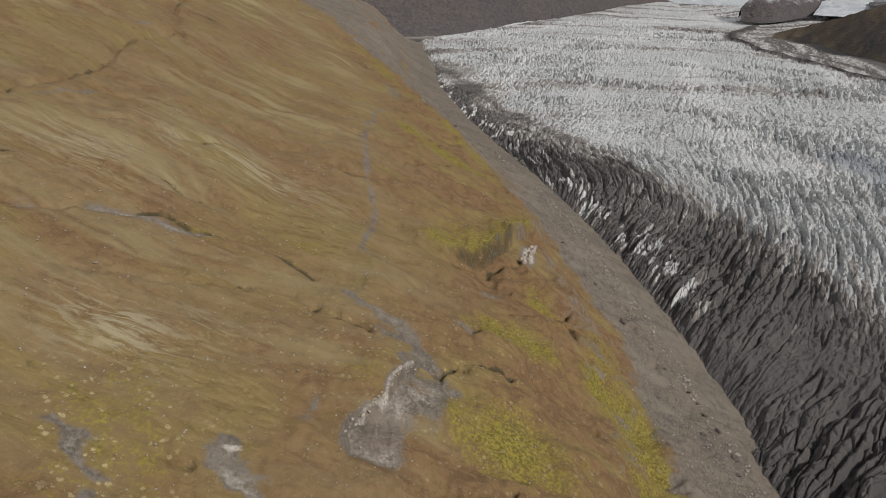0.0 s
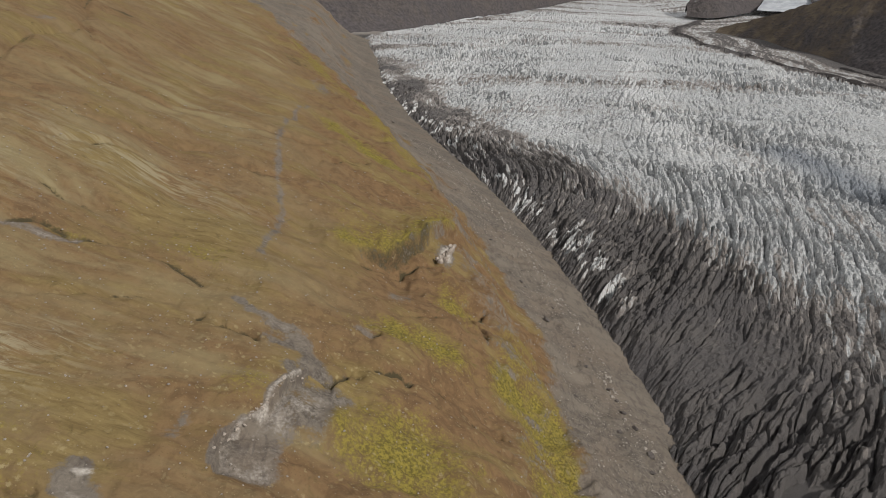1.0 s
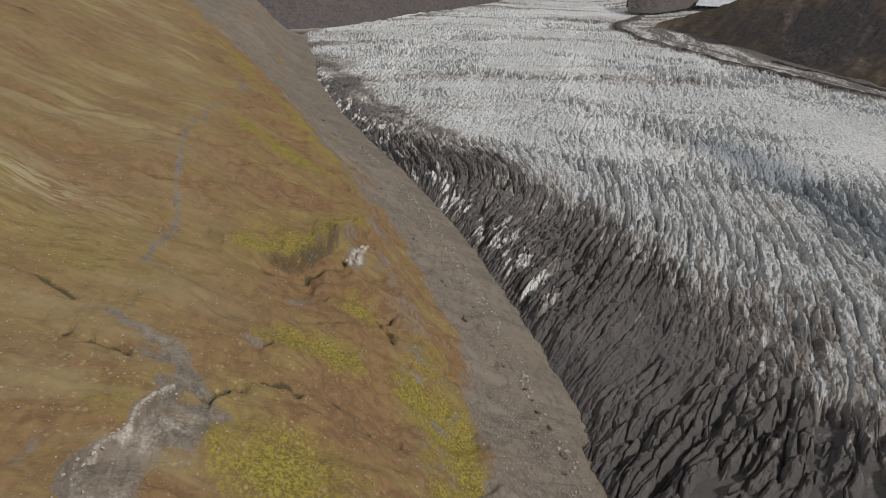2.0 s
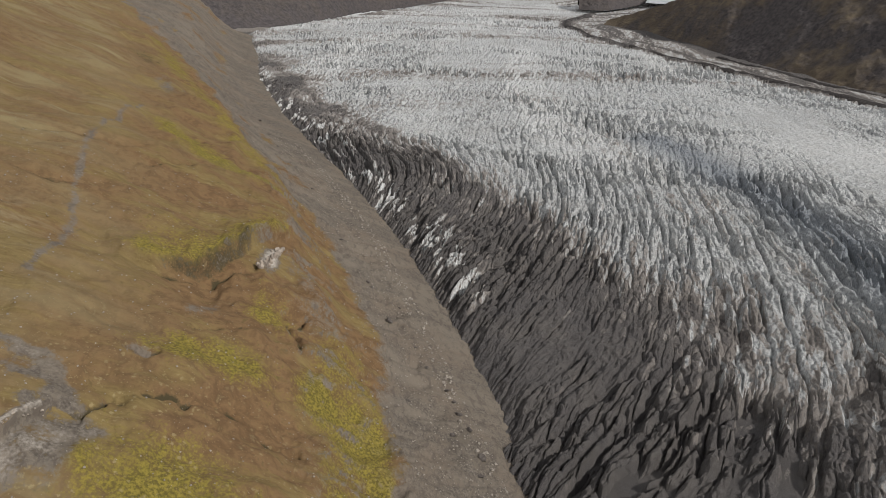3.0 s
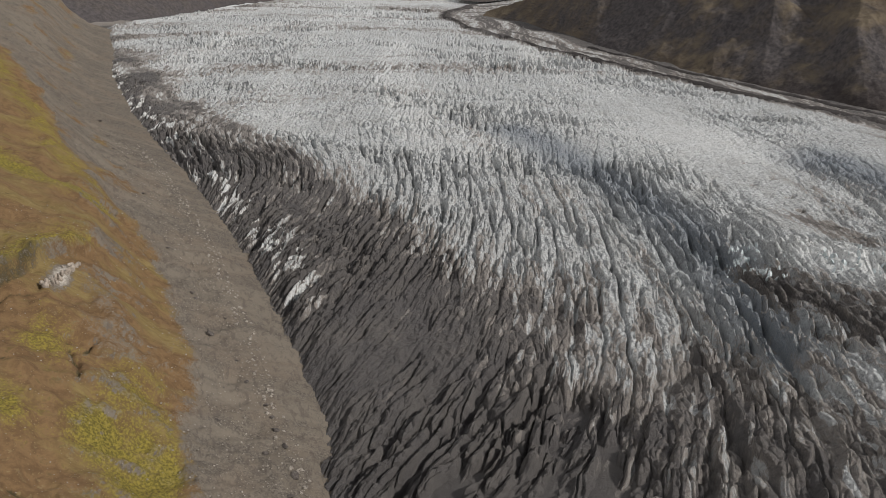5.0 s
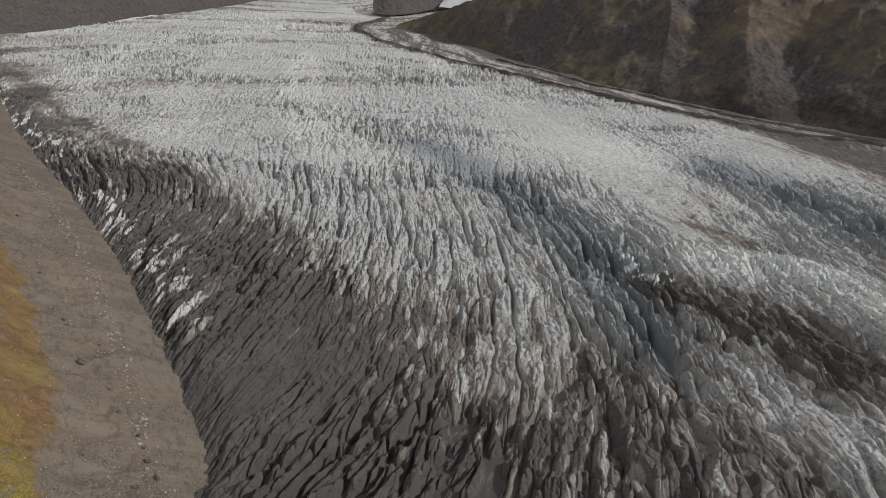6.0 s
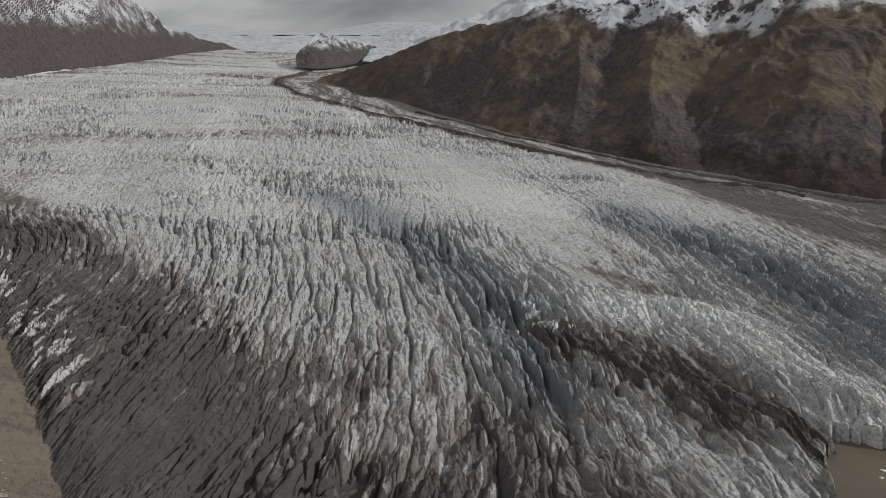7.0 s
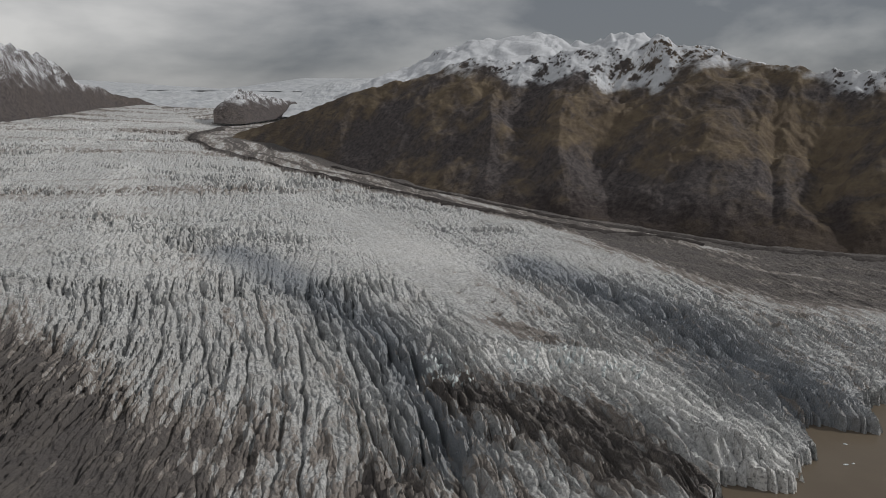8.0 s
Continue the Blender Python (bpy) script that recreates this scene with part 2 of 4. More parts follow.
def tundra_material():
    m = Nodes("tundra_hillside")
    fine, mid, big = m.noise(0.6, 6, 0.6), m.noise(3.0, 8, 0.64, distortion=0.6), m.noise(22, 5)
    streak = m.noise(1.8, 8, 0.72, (0.3, 1.2, 0.12), 0.8, 14)
    wide = m.noise(12.0, 7, 0.62, (0.30, 1.2, 0.10), 0.9, 10)
    speck = m.math("ADD", m.math("MULTIPLY", mid, 0.55), m.math("MULTIPLY", fine, 0.45))
    ochre = m.mix(m.ramp(streak, 0.30, 0.70), (0.138, 0.096, 0.041), (0.222, 0.165, 0.072))
    red = m.mix(m.ramp(mid, 0.3, 0.7), (0.112, 0.067, 0.035), (0.205, 0.130, 0.066))
    base = m.mix(m.ramp(m.math("ADD", m.math("MULTIPLY", big, 0.45), m.math("MULTIPLY", wide, 0.55)), 0.41, 0.53), ochre, red)
    base = m.mix(m.ramp(mid, 0.56, 0.70, 0.0, 0.6), base, (0.085, 0.062, 0.028))
    base = m.mix(m.ramp(mid, 0.40, 0.28, 0.0, 0.4), base, (0.30, 0.24, 0.13))
    base = m.mix(m.ramp(m.math("ADD", m.attr("red"), m.math("MULTIPLY", m.math("SUBTRACT", mid, 0.5), 1.4)), 0.25, 0.75, 0.0, 0.8), base, red)
    pale = m.mix(m.math("MULTIPLY", m.attr("pale"), m.ramp(wide, 0.40, 0.66, 0.0, 0.75), clamp=True), base, (0.235, 0.192, 0.102))
    hair = m.noise(2.2, 7, 0.7, (0.26, 1.3, 0.12), 0.9, 12)
    pale = m.mix(m.math("MULTIPLY", m.attr("silver"), m.ramp(hair, 0.46, 0.60), clamp=True), pale, (0.29, 0.25, 0.16))
    moss = m.mix(m.ramp(fine, 0.34, 0.66), (0.095, 0.080, 0.022), (0.245, 0.195, 0.042))
    c = m.mix(m.ramp(m.math("ADD", m.attr("moss"), m.math("MULTIPLY", m.math("SUBTRACT", speck, 0.5), 1.7)), 0.30, 0.85), pale, moss)
    tuft = m.cells(0.7)
    c = m.mix(m.ramp(tuft.outputs["Distance"], 0.10, 0.22, 0.3, 0.0), c, m.mix(m.ramp(mid, 0.45, 0.55), (0.42, 0.33, 0.18), (0.07, 0.055, 0.026)))
    flecks = m.cells(1.5)
    spot = m.math("MULTIPLY", m.ramp(m.math("ADD", flecks.outputs["Distance"], m.math("MULTIPLY", fine, 0.9)), 0.60, 0.74, 1.0, 0.0), m.ramp(m.noise(4, 6, 0.7), 0.46, 0.54))
    c = m.mix(m.math("MULTIPLY", spot, m.attr("fleck"), clamp=True), c, (0.36, 0.30, 0.16))
    # dark: moss and gully beds, plus shade painted into hollows and crevices
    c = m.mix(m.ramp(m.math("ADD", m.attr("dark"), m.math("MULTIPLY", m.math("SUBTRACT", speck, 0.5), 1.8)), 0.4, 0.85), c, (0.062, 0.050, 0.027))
    stone = m.mix(m.ramp(fine, 0.3, 0.7), (0.070, 0.060, 0.051), (0.180, 0.156, 0.130))
    stone = m.mix(m.ramp(mid, 0.42, 0.66), stone, (0.148, 0.125, 0.100))
    stone = m.mix(m.math("MULTIPLY", m.ramp(big, 0.45, 0.6), 0.5), stone, (0.172, 0.136, 0.104))
    stone = m.mix(m.ramp(wide, 0.46, 0.60, 0.0, 0.7), stone, (0.180, 0.154, 0.124))
    stone = m.mix(m.ramp(m.noise(2.2, 7, 0.7, (1.2, 0.5, 1.0), 0.6, 35), 0.50, 0.62, 0.0, 0.6), stone, (0.090, 0.075, 0.064))
    stone = m.mix(m.ramp(m.math("ADD", m.attr("chalk"), m.math("MULTIPLY", m.math("SUBTRACT", speck, 0.5), 0.7)), 0.4, 0.95), stone, m.mix(m.ramp(fine, 0.3, 0.7), (0.33, 0.30, 0.26), (0.50, 0.46, 0.41)))
    bare = m.math("ADD", m.attr("bare"), m.math("MULTIPLY", m.math("SUBTRACT", speck, 0.5), 1.9))
    bare = m.math("ADD", bare, m.ramp(m.up(), 0.36, 0.60, 0.35, 0.0))
    c = m.mix(m.ramp(bare, 0.36, 0.74), c, stone)
    return m.finish(c, 0.95, m.math("ADD", fine, m.math("MULTIPLY", mid, 1.6)), 0.22, 0.12)


def mountain_material(name, snow_from, snow_to, warm, snow_up, foot_tone_top, scree=(0.170, 0.148, 0.140)):
    m = Nodes(name)
    fine, mid, big = m.noise(4.5, 9, 0.72), m.noise(22, 8, 0.64), m.noise(120, 5)
    rock = m.mix(m.ramp(fine, 0.3, 0.7), (0.046, 0.042, 0.045), (0.110, 0.098, 0.095))
    grass = m.mix(m.ramp(mid, 0.3, 0.7), (0.095, 0.074, 0.055), (0.168, 0.134, 0.092))
    c = m.mix(m.math("MULTIPLY", m.ramp(m.math("ADD", m.math("MULTIPLY", big, 0.7), m.math("MULTIPLY", mid, 0.3)), 0.42, 0.56), warm), rock, grass)
    c = m.mix(m.ramp(m.noise(24.0, 8, 0.65, (1.0, 0.22, 0.25), 0.8), 0.54, 0.68, 0.0, 0.7), c, rock)
    c = m.mix(m.ramp(m.up(), 0.30, 0.58, 1.0, 0.0), c, rock)
    lvl = m.math("ADD", m.height(), m.math("MULTIPLY", m.math("SUBTRACT", mid, 0.5), 60.0))
    # talus at the foot; on the brown mountain it paints in cloud shade
    talus_and_shade = m.mix(m.ramp(fine, 0.3, 0.7), tuple(0.54 * v for v in scree), scree)
    c = m.mix(m.ramp(lvl, foot_tone_top - 10, foot_tone_top + 10, 0.75, 0.0), c, talus_and_shade)
    lvl = m.math("ADD", lvl, m.math("MULTIPLY", m.attr("drift"), 36.0))
    snow = m.math("MULTIPLY", m.ramp(lvl, snow_from, snow_to), m.ramp(m.math("ADD", m.math("ADD", m.up(), m.math("MULTIPLY", m.math("SUBTRACT", mid, 0.5), 1.0)), m.math("MULTIPLY", m.math("SUBTRACT", fine, 0.5), 0.3)), snow_up, snow_up + 0.12))
    c = m.mix(snow, c, (0.50, 0.52, 0.55))
    return m.finish(c, 0.95, m.math("ADD", fine, m.math("MULTIPLY", mid, 3.0)), 1.2, 0.1)


def snow_material():
    m = Nodes("snow_and_firn")
    a, b = m.noise(24, 8, 0.65, (1, 0.6, 3)), m.noise(160, 4)
    c = m.mix(m.ramp(a, 0.3, 0.7), (0.30, 0.32, 0.35), (0.48, 0.50, 0.52))
    return m.finish(m.mix(m.ramp(b, 0.4, 0.7), c, (0.40, 0.42, 0.44)), 0.7, a, 2.5, 0.3)


def gravel_material(name, a, b):
    m = Nodes(name)
    fine, mid = m.noise(0.3, 6, 0.7), m.noise(2.0, 5)
    c = m.mix(m.ramp(fine, 0.3, 0.7), a, b)
    c = m.mix(m.ramp(mid, 0.4, 0.7, 0.0, 0.5), c, tuple(v * 0.7 for v in a))
    return m.finish(c, 0.95, m.math("ADD", fine, mid), 0.15, 0.2)


def water_material():
    m = Nodes("silty_lake_water")
    c = m.mix(m.ramp(m.noise(25, 4), 0.35, 0.65), (0.112, 0.090, 0.066), (0.130, 0.106, 0.078))
    return m.finish(c, 0.3, m.noise(0.8, 3), 0.02, 0.25)


ICE, TUNDRA = ice_material(), tundra_material()
# near-black foot tone paints in the cloud shade on the lower slopes
BROWN_MOUNTAIN = mountain_material("brown_mountainside", 168, 190, 0.9, 0.50, 48, (0.056, 0.046, 0.044))
DARK_MOUNTAIN = mountain_material("dark_mountainside", 165, 200, 0.15, 0.46, 110, (0.105, 0.094, 0.096))
KNOB_ROCK = mountain_material("rock_knob", 138, 158, 0.1, 0.48, 60)
SNOWY_RIDGE = mountain_material("snowy_ridge", 130, 170, 0.1, 0.26, 40)
SNOW, WATER = snow_material(), water_material()
GRAVEL = gravel_material("valley_gravel", (0.16, 0.14, 0.12), (0.28, 0.25, 0.22))
BOULDER = gravel_material("boulder_rock", (0.07, 0.06, 0.055), (0.16, 0.14, 0.125))
# ---- ground and lake ----
gx, gy = np.meshgrid(np.linspace(-4800, 4800, 80), np.linspace(-4800, 4800, 80))
gz = -30 + 14 * fbm(gx, gy, 700, 4, 90)
thing("ground", grid_mesh("ground", gx, gy, gz), GRAVEL, "flat grey-brown gravel valley floor under the glacier", "ground", "structure")
lx, ly = np.meshgrid(np.linspace(120, 4600, 20), np.linspace(-4600, 215, 20))
thing("lake", grid_mesh("lake", lx, ly, np.full(lx.shape, LAKE_Z)), WATER, "brown silty meltwater lake at the glacier front", "water", "structure")

# ---- hillside ----
HILL_ROWS, HILL_COLS, HILL_R0, HILL_R1 = 470, 760, 58.0, 900.0
HILL_OY = -10.0
HILL_A = np.radians(np.linspace(-50, 36, HILL_COLS))


def between(r0, r1, n, near):
    """Distances that grow faster the farther they are; near: 0 even in ratio, 1 even in view from above."""
    t = np.linspace(0, 1, n)
    return np.exp((1 - near) * (np.log(r0) * (1 - t) + np.log(r1) * t) - near * np.log((1 - t) / r0 + t / r1))


HILL_R = between(HILL_R0, HILL_R1, HILL_ROWS, 0.35)
HR, HA = np.meshgrid(HILL_R, HILL_A, indexing="ij")
hx, hy = HR * np.sin(HA), HILL_OY + HR * np.cos(HA)
ragged_edge = hx + 9 * (fbm(hx, hy, 34, 4, 12) - 0.5) * smooth(3, 30, edge_x(hy) - hx)
hd = edge_x(hy) - hx
hz = ice_plane(edge_x(hy), hy) + np.interp(edge_x(hy) - ragged_edge, RISE_D, RISE_H)
upland = smooth(30, 75, hd)
hz += upland * 8.0 * (fbm(hx, hy, 60, 4, 21) - 0.5)
shoulder = smooth(16, 34, hd) * smooth(110, 60, hd)
hz += shoulder * (9.0 * (fbm(hx + 0.4 * hy, hy * 0.8, 44, 4, 24) - 0.5) + 5.0 * (fbm(hx, hy, 15, 4, 27, True) - 0.6))
hz += 2.0 * (fbm(hx, hy, 9, 4, 31) - 0.5) * smooth(4, 20, hd) + 0.5 * (fbm(hx, hy, 2.4, 3, 36) - 0.5)
dark, bare, moss, chalk = (np.zeros(hx.shape) for _ in range(4))


def near_line(pts, size, seed, wobble=1.6):
    """Distance from a line in plan that wanders."""
    return line_dist(pts, hx + wobble * (fbm(hx, hy, size, 3, seed) - 0.5), hy + 1.6 * wobble * (fbm(hx, hy, size, 3, seed + 1) - 0.5))


# stream gullies down the slope: line, width, depth
GULLIES = [([(-114, 340), (-104, 300), (-94, 273), (-85, 255), (-75, 240), (-69, 234), (-62, 231), (-55, 231), (-48, 232), (-41, 233), (-34, 235), (-27, 238), (-12, 244)], 1.6, 1.3),
           ([(-84, 184), (-77, 188), (-72, 190), (-66, 192), (-60, 196), (-54, 199), (-47, 204), (-39, 208), (-34, 205), (-26, 205), (-16, 208)], 1.5, 1.5),
           ([(-80, 166), (-72, 170), (-65, 174), (-59, 177), (-54, 182), (-47, 185), (-40, 186), (-30, 188)], 1.2, 1.4)]
GULLIES += [([(-93, 270), (-96, 249), (-95, 222), (-93, 207), (-93, 186), (-94, 175), (-95, 161)], 1.3, 1.5),
           ([(-82, 118), (-76, 123), (-69, 128), (-60, 137), (-55, 140), (-49, 140.5), (-45, 142), (-39, 144), (-33, 142), (-27, 139.5)], 1.0, 0.9),
           ([(-62, 114), (-57, 116), (-50, 120), (-46, 122), (-42, 125), (-33, 130), (-29, 131)], 0.8, 0.6),
           ([(-60, 262), (-48, 264), (-34, 266), (-20, 262), (-8, 262)], 1.2, 1.4), ([(-70, 300), (-52, 296), (-36, 292), (-20, 300)], 1.4, 1.6)]
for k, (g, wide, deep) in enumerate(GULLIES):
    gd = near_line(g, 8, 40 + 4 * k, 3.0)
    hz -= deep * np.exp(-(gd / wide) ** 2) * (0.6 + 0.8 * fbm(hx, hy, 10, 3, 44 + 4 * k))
    # the bed is coloured darker as well as cut
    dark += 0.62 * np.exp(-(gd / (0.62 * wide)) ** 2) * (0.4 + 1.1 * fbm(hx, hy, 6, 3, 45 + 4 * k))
# turf lies in folds that run down and across the slope
fold = fbm(hx * 0.34 + 0.10 * hy, hy * 0.8 - 0.17 * hx + 7 * fbm(hx, hy, 30, 3, 81), 10, 4, 83, True)
hz += 1.1 * (fold - 0.6) * upland
rill_dark = smooth(0.80, 0.95, fold) * smooth(0.42, 0.62, fbm(hx, hy, 34, 3, 84)) * upland
dark += 0.40 * rill_dark
# small steps and cracks in the turf near the rim, dark depths painted in
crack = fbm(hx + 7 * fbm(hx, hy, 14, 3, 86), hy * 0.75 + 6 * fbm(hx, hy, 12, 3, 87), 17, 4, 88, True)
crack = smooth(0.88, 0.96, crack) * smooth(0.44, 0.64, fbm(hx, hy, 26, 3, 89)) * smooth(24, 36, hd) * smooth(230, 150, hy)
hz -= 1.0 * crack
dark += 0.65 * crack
LINES = [[(-5, 122), (-1, 122), (3, 127), (7, 129), (13, 131), (20, 135), (23, 133), (27, 131), (32, 133), (35, 132)], [(13, 104), (11.5, 100), (10, 98)], [(-20, 126), (-16, 127), (-14, 126)],
         [(3, 141), (6, 141), (9, 142)], [(2, 178), (10, 183), (16, 189), (22, 197)], [(12, 158), (22, 163), (29, 172), (34, 182)],
         [(-12, 232), (-2, 240), (6, 248), (14, 252)], [(28, 180), (31, 172), (34, 160)], [(22, 255), (28, 268), (33, 280)], [(-30, 340), (-20, 352), (-12, 372)]]
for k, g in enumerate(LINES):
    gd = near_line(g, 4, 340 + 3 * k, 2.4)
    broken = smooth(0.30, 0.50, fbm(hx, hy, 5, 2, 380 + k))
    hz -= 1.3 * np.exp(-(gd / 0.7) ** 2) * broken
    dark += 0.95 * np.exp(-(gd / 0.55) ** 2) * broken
# hollows under overhanging turf; the shade in them is painted dark
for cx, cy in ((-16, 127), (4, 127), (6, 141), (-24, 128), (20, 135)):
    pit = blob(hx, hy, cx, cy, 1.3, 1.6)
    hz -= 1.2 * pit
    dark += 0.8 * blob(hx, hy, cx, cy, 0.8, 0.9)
# slump with a chalky upper edge and a grey fan below it
SLUMP = [(-15, 95), (-15, 99), (-14, 102), (-12, 105), (-10, 108), (-9, 111), (-7, 116), (-5, 121)]
slump_d = near_line(SLUMP, 6, 62, 1.6)
slump_x = np.interp(hy, [q[1] for q in SLUMP], [q[0] for q in SLUMP])
inside = smooth(0.0, 0.8, hx - slump_x + 2.0 * (fbm(hx, hy, 5, 4, 66) - 0.5)) * smooth(92, 96, hy) * smooth(124, 118, hy)
hz -= 2.2 * inside * np.exp(-np.clip(hx - slump_x, 0, 60) / 9)
slump_fan = inside * smooth(13, 5, hx - slump_x + 6 * (fbm(hx, hy, 7, 3, 63) - 0.5))
chalk = np.maximum(chalk, 0.85 * np.exp(-(slump_d / 0.6) ** 2) * (0.35 + 0.9 * fbm(hx, hy, 3.5, 3, 64)))
bare = np.maximum(bare, 1.0 * slump_fan * (0.3 + 1.0 * fbm(hx, hy, 5, 4, 76)))
bare = np.maximum(bare, 0.9 * np.exp(-(slump_d / 0.8) ** 2))
# mossy dome with a small cliff under it

DOME = [(0, 181), (9, 186), (18, 199), (23, 211), (29, 222)]
dome_d = near_line(DOME, 5, 165, 2.0)
dome_y = np.interp(hx, [q[0] for q in DOME], [q[1] for q in DOME])
up_side = smooth(-1.0, 1.5, hy - dome_y) * smooth(-14, 0, hx) * smooth(34, 27, hx)
hz += 5.5 * up_side * np.exp(-np.clip(hy - dome_y, 0, 120) / 22)
# shade under the dome's overhang, painted as a dark line
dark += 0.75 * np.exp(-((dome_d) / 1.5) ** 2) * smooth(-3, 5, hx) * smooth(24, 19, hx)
moss = np.maximum(moss, 0.8 * up_side * np.exp(-np.clip(hy - dome_y, 0, 120) / 26))
chalk = np.maximum(chalk, 0.95 * blob(hx, hy, 25, 203, 2.2, 7, -12))
bare = np.maximum(bare, 1.1 * blob(hx, hy, 25, 203, 2.6, 8, -12))
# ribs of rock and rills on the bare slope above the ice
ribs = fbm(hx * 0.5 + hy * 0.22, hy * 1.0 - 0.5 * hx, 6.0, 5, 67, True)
hz += 4.0 * (ribs - 0.6) * np.exp(-((hd - 36) / 14) ** 2)
rill = fbm(hx * 0.25 + 0.1 * hy, hy * 0.9 - hx * 0.35, 5.0, 5, 71, True)
hz += 4.5 * (rill - 0.6) * smooth(2, 9, hd) * smooth(40, 18, hd)
hz += 5.0 * (fbm(hx * 0.4, hy * 0.9 - 0.6 * hx, 26, 5, 73, True) - 0.6) * smooth(380, 480, hy) * smooth(4, 40, hd)
# crevice shade between the ribs, put into the colour
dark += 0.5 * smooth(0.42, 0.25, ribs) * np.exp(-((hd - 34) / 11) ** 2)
turf_x = np.interp(hy, TURF_Y, TURF_X)
scree = smooth(-6, 5, hx - turf_x + 13 * (fbm(hx, hy, 11, 5, 75) - 0.5))
scree *= 1 - 0.55 * smooth(0.52, 0.66, fbm(hx, hy, 16, 5, 78)) * smooth(14, 24, hd)
bare = np.maximum(bare, scree)
bare = np.maximum(bare, 0.5 * smooth(0.55, 0.75, ribs) * np.exp(-((hd - 36) / 13) ** 2))
TALUS = [(-25, 304), (-26, 255), (-24, 225), (-21, 202), (-18, 187), (-18, 169), (-18, 157)]
BARE = [1.0 * np.exp(-(near_line([(-20, 139), (-14, 132), (-8, 128), (-5, 123)], 7, 300, 9.0) / 2.8) ** 2), 1.0 * np.exp(-(near_line([(-51, 84), (-48, 83), (-44, 80), (-43, 79)], 5, 304, 5.0) / 1.6) ** 2),
        blob(hx, hy, -43, 75, 1.3, 2.4, -30), 1.1 * np.exp(-(near_line([(-30, 88), (-27, 84), (-23, 81), (-18, 76)], 5, 308, 5.0) / 2.2) ** 2), 1.0 * np.exp(-(near_line([(-66, 133), (-61, 136), (-54, 137), (-48, 138.5)], 4, 312) / 1.6) ** 2)]
BARE += [0.50 * np.exp(-(near_line(TALUS, 9, 316, 3.0) / 1.0) ** 2) + 0.25 * np.exp(-(near_line(TALUS, 9, 316, 3.0) / 5.0) ** 2), 0.9 * blob(hx, hy, 5, 141, 3.5, 3.0), 0.7 * blob(hx, hy, 12, 168, 3.0, 8.0, -20), 0.7 * blob(hx, hy, -24, 355, 6, 22, 10),
        0.75 * np.exp(-(near_line([(-90, 164), (-87, 173), (-84, 180), (-79, 186)], 4, 320) / 1.0) ** 2), 0.7 * np.exp(-(near_line([(-103, 252), (-99, 261)], 4, 322) / 1.8) ** 2), 0.6 * blob(hx, hy, -73, 124, 4, 3, 30), 0.6 * blob(hx, hy, -20, 102, 1.6, 6, -14)]
for b in BARE:
    bare = np.maximum(bare, b * (0.5 + 0.8 * fbm(hx, hy, 3.2, 3, 77)))
for b in (np.exp(-(near_line([(-30, 88), (-25, 90), (-22, 88), (-19, 86)], 4, 326) / 0.9) ** 2), 0.55 * slump_fan, 0.55 * BARE[0], 0.5 * BARE[3], 0.5 * BARE[1], 0.55 * BARE[4], 0.4 * BARE[9]):
    chalk = np.maximum(chalk, b * (0.5 + 0.8 * fbm(hx, hy, 4, 3, 97)))
for b in (1.05 * blob(hx, hy, 37, 153, 7, 11, -10), 0.85 * blob(hx, hy, 20, 150, 9, 9), 0.85 * blob(hx, hy, 10, 147, 10, 8), 0.7 * blob(hx, hy, 26, 176, 8, 14), 0.65 * blob(hx, hy, -45, 84, 14, 16), 0.78 * blob(hx, hy, 12, 112, 18, 14), 0.55 * blob(hx, hy, -12, 112, 7, 9),
          0.75 * np.exp(-(line_dist([(-13, 290), (1, 275), (13, 262), (24, 268)], hx, hy) / 11) ** 2), 0.65 * np.exp(-(line_dist([(-60, 520), (-30, 430), (-6, 360), (10, 310), (26, 280)], hx, hy) / 9) ** 2), 0.85 * smooth(22, 28, hd) * smooth(48, 34, hd) * smooth(215, 150, hy), 0.6 * blob(hx, hy, -50, 140, 8, 2.5, 10), 0.5 * blob(hx, hy, -30, 150, 12, 6)):
    moss = np.maximum(moss, b * (0.5 + 0.8 * fbm(hx, hy, 6, 3, 96)))
# dark patches and moss; the one at (-31, 226) paints a hollow's shade
for b in (0.35 * blob(hx, hy, -27, 142, 5, 3.5), 0.35 * blob(hx, hy, -23, 128, 1.6, 2.6), 0.45 * blob(hx, hy, -31, 226, 7, 14), 0.5 * blob(hx, hy, -95, 318, 8, 14), 0.5 * np.exp(-(near_line([(-59, 138), (-55, 141), (-51, 140.6), (-45, 141.5)], 3, 330) / 0.8) ** 2), 0.6 * blob(hx, hy, -45, 425, 10, 34, 16)):
    dark += b
pale = smooth(60, 100, hd) * fbm(hx, hy, 26, 3, 79) * 1.7
fleck = np.maximum(blob(hx, hy, -46, 84, 13, 14), 0.5 * blob(hx, hy, 0, 116, 42, 30))
red = np.maximum.reduce([blob(hx, hy, -70, 128, 14, 7, 20), 0.9 * blob(hx, hy, -21, 107, 4, 12), 0.6 * blob(hx, hy, 10, 176, 6, 9), 0.8 * blob(hx, hy, -58, 112, 9, 6), 0.7 * blob(hx, hy, -36, 134, 8, 3, 10), 0.8 * blob(hx, hy, -88, 172, 10, 14), 0.7 * np.exp(-(line_dist(GULLIES[0][0], hx, hy) / 5) ** 2), 0.6 * np.exp(-(line_dist(GULLIES[1][0], hx, hy) / 4) ** 2), 0.5 * blob(hx, hy, -22, 82, 16, 8)])
